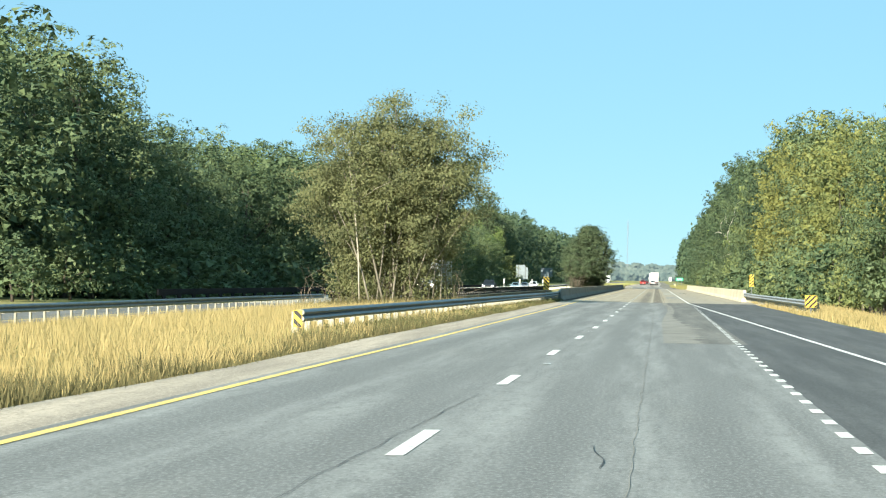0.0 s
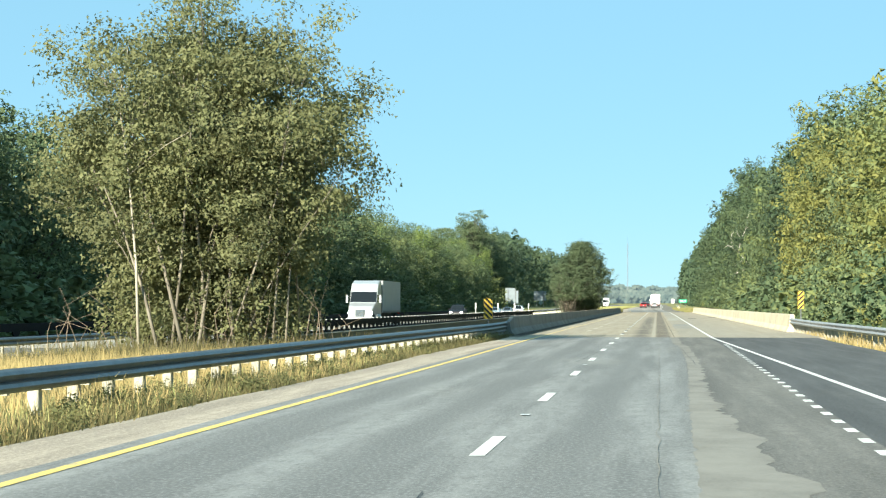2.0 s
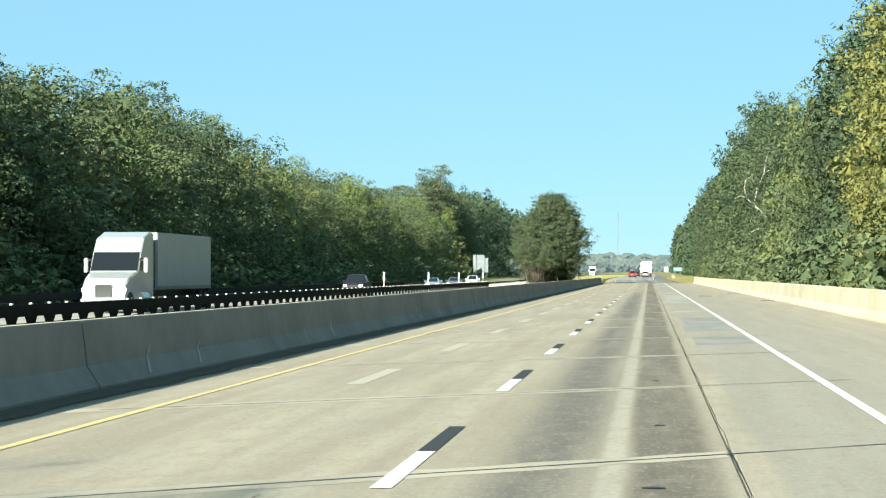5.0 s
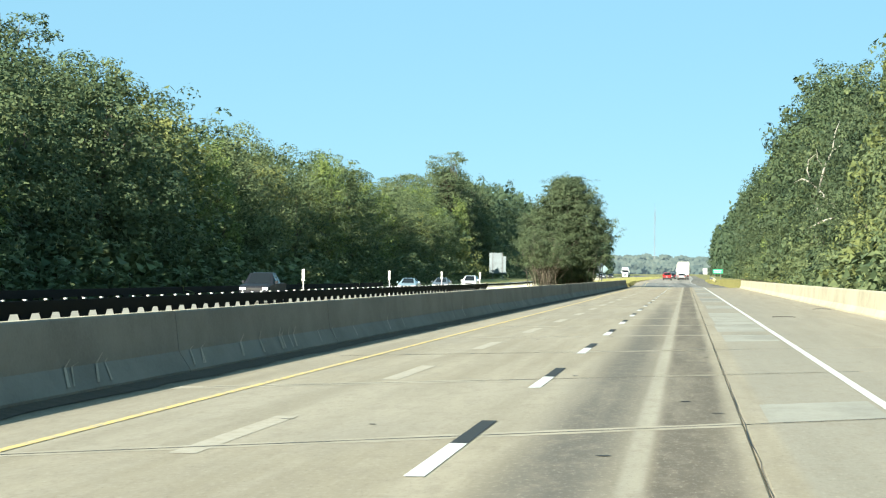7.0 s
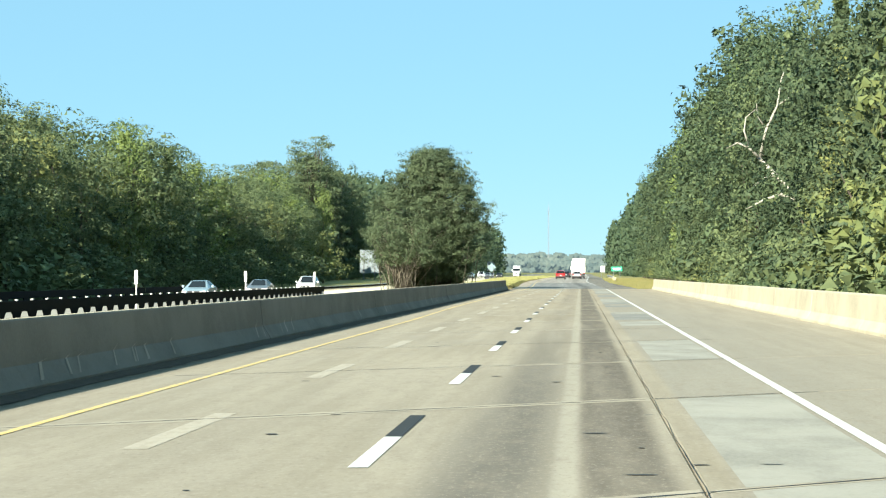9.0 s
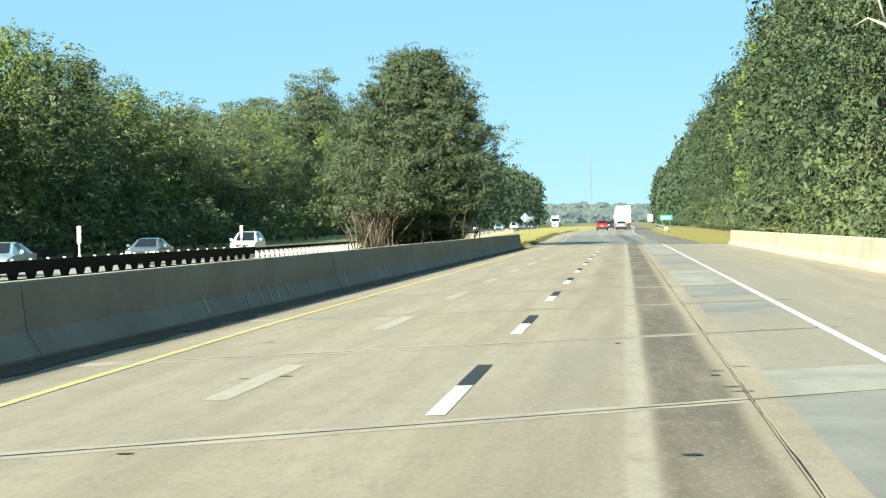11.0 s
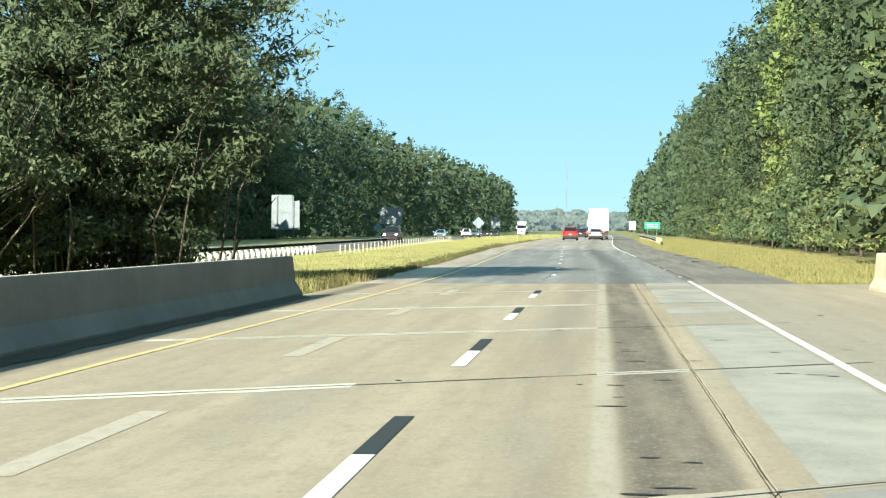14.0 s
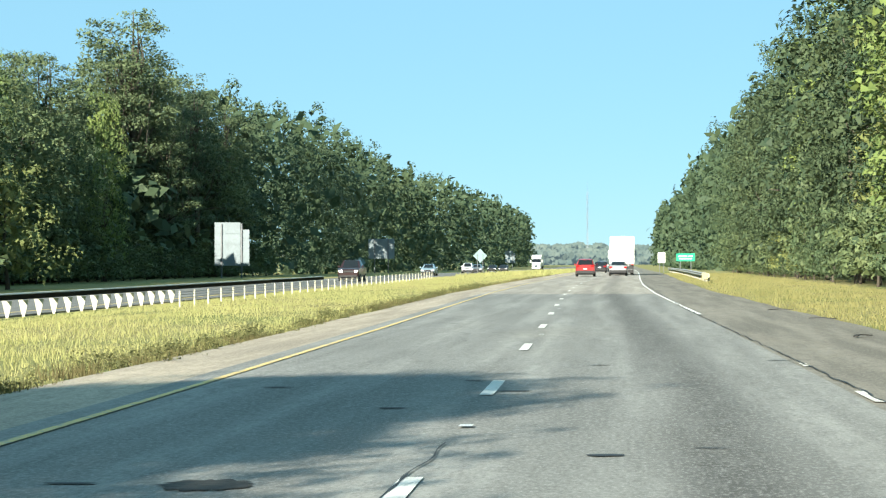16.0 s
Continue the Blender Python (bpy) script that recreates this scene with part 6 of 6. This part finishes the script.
SUV = dict(st=[(-2.32, .80, .44, .92, .96, .70), (-2.26, .89, .34, 1.02, 1.08, .80), (-1.92, .93, .27, 1.06, 1.62, .63), (-1.3, .935, .25, 1.06, 1.69, .66), (-.3, .935, .24, 1.05, 1.70, .66), (.35, .93, .24, 1.04, 1.64, .64), (1.1, .93, .25, 1.02, 1.08, .80), (1.85, .91, .27, .95, 1.0, .76), (2.22, .86, .34, .82, .86, .70), (2.32, .76, .44, .66, .70, .62)], rear=(1, 2), front=(5, 6), side=(2, 5), wheels=(-1.38, 1.40), lights=(.98, .74))
SEDAN = dict(st=[(-2.38, .74, .46, .80, .86, .66), (-2.30, .86, .32, .94, 1.0, .74), (-1.65, .90, .26, .95, 1.04, .74), (-.95, .91, .24, .95, 1.40, .57), (-.2, .91, .23, .94, 1.45, .60), (.35, .91, .23, .93, 1.40, .58), (1.12, .90, .24, .92, .98, .76), (1.9, .88, .27, .82, .87, .72), (2.28, .80, .36, .68, .72, .64), (2.36, .70, .46, .58, .62, .58)], rear=(2, 3), front=(5, 6), side=(3, 5), wheels=(-1.38, 1.38), lights=(.84, .66))
PICKUP = dict(st=[(-2.85, .92, .52, 1.15, 1.18, .90), (-2.8, .95, .45, 1.2, 1.24, .92), (-.85, .96, .40, 1.2, 1.24, .92), (-.72, .96, .40, 1.2, 1.78, .70), (-.3, .96, .40, 1.2, 1.88, .72), (.55, .96, .40, 1.18, 1.84, .70), (1.2, .96, .40, 1.16, 1.22, .86), (2.3, .95, .42, 1.10, 1.16, .86), (2.75, .93, .45, 1.0, 1.06, .84), (2.85, .86, .52, .86, .92, .80)], rear=(2, 3), front=(5, 6), side=(3, 5), wheels=(-1.75, 1.75), lights=(1.0, .88))


def ring(s):
    y, w, zs, zb, zt, wt = s
    return [Vector(p) for p in ((-w * .9, y, zs), (-w, y, zs + .16), (-w * .985, y, zb), (-wt, y, zt - .04), (-wt * .8, y, zt), (wt * .8, y, zt), (wt, y, zt - .04), (w * .985, y, zb), (w, y, zs + .16), (w * .9, y, zs))]


def quad_panel(pts, out, lift=0.012):
    """A thin pane over four points, raised outward."""
    n = (pts[1] - pts[0]).cross(pts[3] - pts[0]).normalized()
    if n.dot(out) < 0:
        n = -n
    c0 = sum(pts, Vector()) / 4
    ps = [c0 + (p - c0) * 1.0 for p in pts]
    v = [p + n * lift for p in ps] + [p - n * 0.01 for p in ps]
    return mesh_of("pane", v, [(0, 1, 2, 3), (7, 6, 5, 4), (0, 4, 5, 1), (1, 5, 6, 2), (2, 6, 7, 3), (3, 7, 4, 0)], GLASS)


def car(name, style, body_paint, label, at, lit=False, rack=False):
    t = thing(name, label, "car" if style is not PICKUP else "pickup truck", at=at)
    rings = [ring(s) for s in style["st"]]
    v = [p for r in rings for p in r]
    m = len(rings[0])
    f = [(i * m + k, i * m + (k + 1) % m, (i + 1) * m + (k + 1) % m, (i + 1) * m + k) for i in range(len(rings) - 1) for k in range(m)]
    f += [tuple(range(m))[::-1], tuple((len(rings) - 1) * m + k for k in range(m))]
    bm = bmesh.new()
    bv = [bm.verts.new(p) for p in v]
    for q in f:
        bm.faces.new([bv[k] for k in q])
    bmesh.ops.recalc_face_normals(bm, faces=bm.faces[:])
    part("body", bm, body_paint, t)
    a, b = style["rear"]
    wide = lambda p: Vector((p.x * 1.16, p.y, p.z))
    pane = [wide(rings[a][4].lerp(rings[b][4], 0.06)), wide(rings[a][5].lerp(rings[b][5], 0.06)), wide(rings[b][5].lerp(rings[a][5], 0.10)), wide(rings[b][4].lerp(rings[a][4], 0.10))]
    part("rear_window", quad_panel(pane, Vector((0, -1, .3)), 0.03), None, t, "dark rear window")
    a, b = style["front"]
    part("windscreen", quad_panel([rings[a][4], rings[a][5], rings[b][5], rings[b][4]], Vector((0, 1, .3))), None, t, "dark windscreen")
    a, b = style["side"]
    for s, (lo, hi) in ((-1, (2, 3)), (1, (7, 6))):
        for i in range(a, b):
            part("side_window", quad_panel([rings[i][lo], rings[i + 1][lo], rings[i + 1][hi], rings[i][hi]], Vector((s, 0, .3))), None, t)
    for y in style["wheels"]:
        for s in (-1, 1):
            add_wheel(t, s * (style["st"][4][1] - .10), y, .34, CAR_WHEEL)
    y0, y1 = style["st"][0][0], style["st"][-1][0]
    zt, zh = style["lights"]
    for s in (-1, 1):
        part("tail_light", box(s * .86, s * .54, y0 - .02, y0 + .10, zt - .10, zt + .10, .03), TAIL, t, "red tail light")
        part("headlight", box(s * .84, s * .50, y1 - .14, y1 + .02, zh - .08, zh + .08, .03), HEAD_ON if lit else HEAD, t, "headlight")
        part("mirror", box(s * .95, s * 1.12, style["st"][5][0] + .28, style["st"][5][0] + .42, style["st"][5][3] + .02, style["st"][5][3] + .20, .03), body_paint, t)
    part("rear_bumper", box(-.88, .88, y0 - .08, y0 + .1, .28, .56, .05), TRIM, t, "dark bumper")
    part("underbody", box(-.7, .7, y0 + .15, y1 - .15, .16, .36, .03), TRIM, t)
    part("front_bumper", box(-.80, .80, y1 - .1, y1 + .07, .36, .54, .05), TRIM, t, "dark bumper")
    part("grille", box(-.45, .45, y1 - .06, y1 + .025, zh - .10, zh + .07, .02), TRIM, t)
    part("number_plate", box(-.17, .17, y0 - .085, y0 - .02, .66, .78, .01), PLATE, t, "pale plate")
    if rack:
        for s in (-1, 1):
            part("roof_rail", box(s * .58, s * .54, -1.6, .2, 1.70, 1.75, .012), TRIM, t)
    return t


def road_at(x, y, turned=False, z=None):
    return pose(x, y, (road_z(y) if z is None else z) + 0.012, 0, 0, 180 if turned else 0)


def far_at(dx, y):
    return pose(far_x(y) + dx, y, far_z(y) + road_z(y) + 0.02, 0, 0, 180)


RED = car_paint("red_car_paint", (0.30, 0.022, 0.022))
SILVER = car_paint("silver_car_paint", (0.55, 0.56, 0.57), 0.6)
WHITE = car_paint("white_car_paint", (0.80, 0.80, 0.79))
DARK = plain("dark_car_paint", (0.012, 0.014, 0.020), 0.5, 0.0, 0.25, 0.1)
GREY = car_paint("grey_car_paint", (0.20, 0.22, 0.24), 0.5)
MAROON = car_paint("maroon_car_paint", (0.024, 0.007, 0.007))
BLUE = car_paint("pale_blue_car_paint", (0.35, 0.45, 0.50), 0.4)

car("red_suv", SUV, RED, "bright red sport utility car driving on the road ahead", road_at(-3.9, 693), rack=True)
car("silver_sedan", SEDAN, SILVER, "silver sedan driving behind the white truck", road_at(-0.8, 702))
car("dark_sedan", SEDAN, DARK, "dark sedan driving far ahead", road_at(-3.4, 775))
car("grey_suv", SUV, GREY, "grey sport utility car far ahead", road_at(-3.5, 830), rack=True)
car("dark_pickup", PICKUP, DARK, "dark pickup truck with lit headlights on the oncoming bridge", far_at(2.9, 341), lit=True)
car("pale_sedan", SEDAN, BLUE, "pale blue sedan on the oncoming road", far_at(2.0, 420))
car("grey_sedan", SEDAN, GREY, "grey sedan on the oncoming road", far_at(2.0, 449))
car("white_suv", SUV, WHITE, "white sport utility car on the oncoming road", far_at(2.0, 481))
car("maroon_pickup", PICKUP, MAROON, "maroon pickup truck with lit headlights on the oncoming road", far_at(1.0, 672), lit=True)
car("pale_sedan", SEDAN, BLUE, "pale sedan further along the oncoming road", far_at(0.6, 752))
car("white_suv", SUV, WHITE, "white sport utility car further along the oncoming road", far_at(-1.2, 846))
car("grey_sedan", SEDAN, GREY, "grey sedan following a white car on the oncoming road", far_at(0.9, 838))
car("dark_sedan", SEDAN, DARK, "dark sedan far along the oncoming road", far_at(1.0, 915))
car("dark_sedan", SEDAN, DARK, "second dark sedan far along the oncoming road", far_at(-1.8, 925))


def semi_truck(label, at, trailer_paint, cab_paint, lit=False):
    t = thing("semi_truck", label, "truck", at=at)
    # trailer, its rear at y = -9.6
    tr = part("trailer", box(-1.3, 1.3, -9.6, 4.3, 1.12, 4.08, 0.03), trailer_paint, t)
    part("rear_door", box(-1.24, -0.01, -9.63, -9.58, 1.2, 4.0, .01), trailer_paint, tr)
    part("rear_door", box(0.01, 1.24, -9.63, -9.58, 1.2, 4.0, .01), trailer_paint, tr)
    for x in (-.75, -.35, .35, .75):
        part("lock_rod", box(x - .02, x + .02, -9.67, -9.63, 1.15, 4.05), STEEL, tr)
    for s in (-1, 1):
        part("side_rail", box(s * 1.3, s * 1.325, -9.5, 4.2, 1.12, 1.3), STEEL, tr)
        part("tail_light", box(s * 1.2, s * .95, -9.66, -9.6, 1.0, 1.12, .01), TAIL, t, "red tail light")
        part("mud_flap", box(s * 1.2, s * .6, -9.45, -9.42, .2, 1.0), TRIM, t)
        for y in (-8.6, -7.3, 5.0, 6.2):
            add_wheel(t, s * 1.05, y, .52, TRUCK_WHEEL)
        add_wheel(t, s * 1.05, 9.6, .52, TRUCK_WHEEL)
    part("rear_bumper", box(-1.2, 1.2, -9.6, -9.5, .48, .60, .02), STEEL, t)
    part("chassis", box(-.45, .45, -9.3, 10.2, .75, 1.1, .02), TRIM, t)
    # tractor: sleeper, roof fairing, bonnet
    prof = [(4.9, 1.0), (4.9, 4.0), (5.6, 4.08), (7.0, 3.75), (7.7, 3.02), (8.38, 2.06), (9.8, 1.72), (10.4, 1.35), (10.5, .55), (9.9, .45), (4.9, .7)]
    bm = bmesh.new()
    half = lambda y: 1.22 if y < 8.3 else 1.22 - .17 * (y - 8.3) / 2.2
    left = [bm.verts.new((-half(y), y, z)) for y, z in prof]
    right = [bm.verts.new((half(y), y, z)) for y, z in prof]
    n = len(prof)
    bm.faces.new(left)
    bm.faces.new(right[::-1])
    for k in range(n):
        bm.faces.new((left[k], right[k], right[(k + 1) % n], left[(k + 1) % n]))
    bmesh.ops.recalc_face_normals(bm, faces=bm.faces[:])
    bmesh.ops.bevel(bm, geom=bm.edges[:], offset=.05, segments=2, affect="EDGES")
    cab = part("cab", bm, cab_paint, t)
    part("windscreen", quad_panel([Vector((-1.16, 7.70, 3.02)), Vector((1.16, 7.70, 3.02)), Vector((1.18, 8.40, 2.05)), Vector((-1.18, 8.40, 2.05))], Vector((0, 1, .5))), None, cab, "dark windscreen")
    part("grille", box(-.42, .42, 10.36, 10.54, .75, 1.40, .04), CHROME, cab, "chrome grille")
    part("side_fairing", box(-1.2, -0.9, 4.4, 4.88, 1.2, 3.6, .03), TRIM, cab)
    part("side_fairing", box(0.9, 1.2, 4.4, 4.88, 1.2, 3.6, .03), TRIM, cab)
    part("front_bumper", box(-1.12, 1.12, 10.25, 10.62, .42, .78, .06), cab_paint, cab)
    for s in (-1, 1):
        part("headlight", box(s * 1.08, s * .68, 10.30, 10.53, 1.0, 1.28, .04), HEAD_ON if lit else HEAD, cab, "headlight")
        part("side_window", box(s * 1.225, s * 1.24, 7.0, 7.9, 2.1, 2.75, .01), GLASS, cab)
        part("mirror", box(s * 1.42, s * 1.62, 7.9, 8.02, 2.0, 2.75, .04), cab_paint, cab)
        part("mirror_arm", box(s * 1.2, s * 1.45, 7.92, 7.97, 2.6, 2.66), TRIM, cab)
        v, f = [], []
        tube(v, f, [(s * 1.1, 4.75, 1.0), (s * 1.1, 4.75, 3.9)], [.07, .07], 8)
        part("exhaust_stack", mesh_of("exhaust_stack", v, f, CHROME), None, cab)
        v, f = [], []
        tube(v, f, [(s * 1.0, 6.0, .75), (s * 1.0, 7.6, .75)], [.33, .33], 12)
        part("fuel_tank", mesh_of("fuel_tank", v, f, CHROME), None, cab)
    return t


BOX_WHITE = plain("trailer_white", (0.66, 0.635, 0.58), 0.45, var=0.06, freq=0.7)
# white trailer and cab paint greyed, the trees' shade put into the colour
BOX_SHADED = plain("trailer_shaded_white", (0.30, 0.31, 0.31), 0.5, var=0.1, freq=0.7)
CAB_SHADED = car_paint("shaded_white_cab_paint", (0.36, 0.375, 0.385))
semi_truck("white articulated truck with a plain white box trailer", road_at(-0.40, 726), BOX_WHITE, WHITE)
semi_truck("second white articulated truck further ahead", road_at(-1.0, 815), BOX_WHITE, WHITE)
semi_truck("white articulated truck with lit headlights on the oncoming bridge", far_at(2.0, 264), BOX_SHADED, CAB_SHADED, True)
semi_truck("white articulated truck far along the oncoming road", far_at(1.0, 1075), BOX_WHITE, WHITE)

# small litter on the shoulders
TREAD = plain("tyre_tread_scrap", (0.03, 0.028, 0.026), 0.9)
for x, y, a in ((4.3, 545, 20), (4.2, 522, 65), (4.9, 508, 10), (4.6, 535, 140), (6.2, 262, 30), (6.1, 305, 12), (3.6, 285, 5)):
    s = thing("tyre_scrap", "black curled scrap of tyre tread lying on the road", "litter", at=pose(x, y, road_z(y) + 0.012, 0, 0, a))
    bm = sweep([(-0.05, 0), (0.05, 0), (0.045, 0.02), (-0.045, 0.02)], [(-0.4, 0, 0.0), (-0.2, 0.05, 0.012), (0.0, 0.07, 0.02), (0.2, 0.04, 0.012), (0.38, -0.03, 0.0)])
    part("tread", bm, TREAD, s)
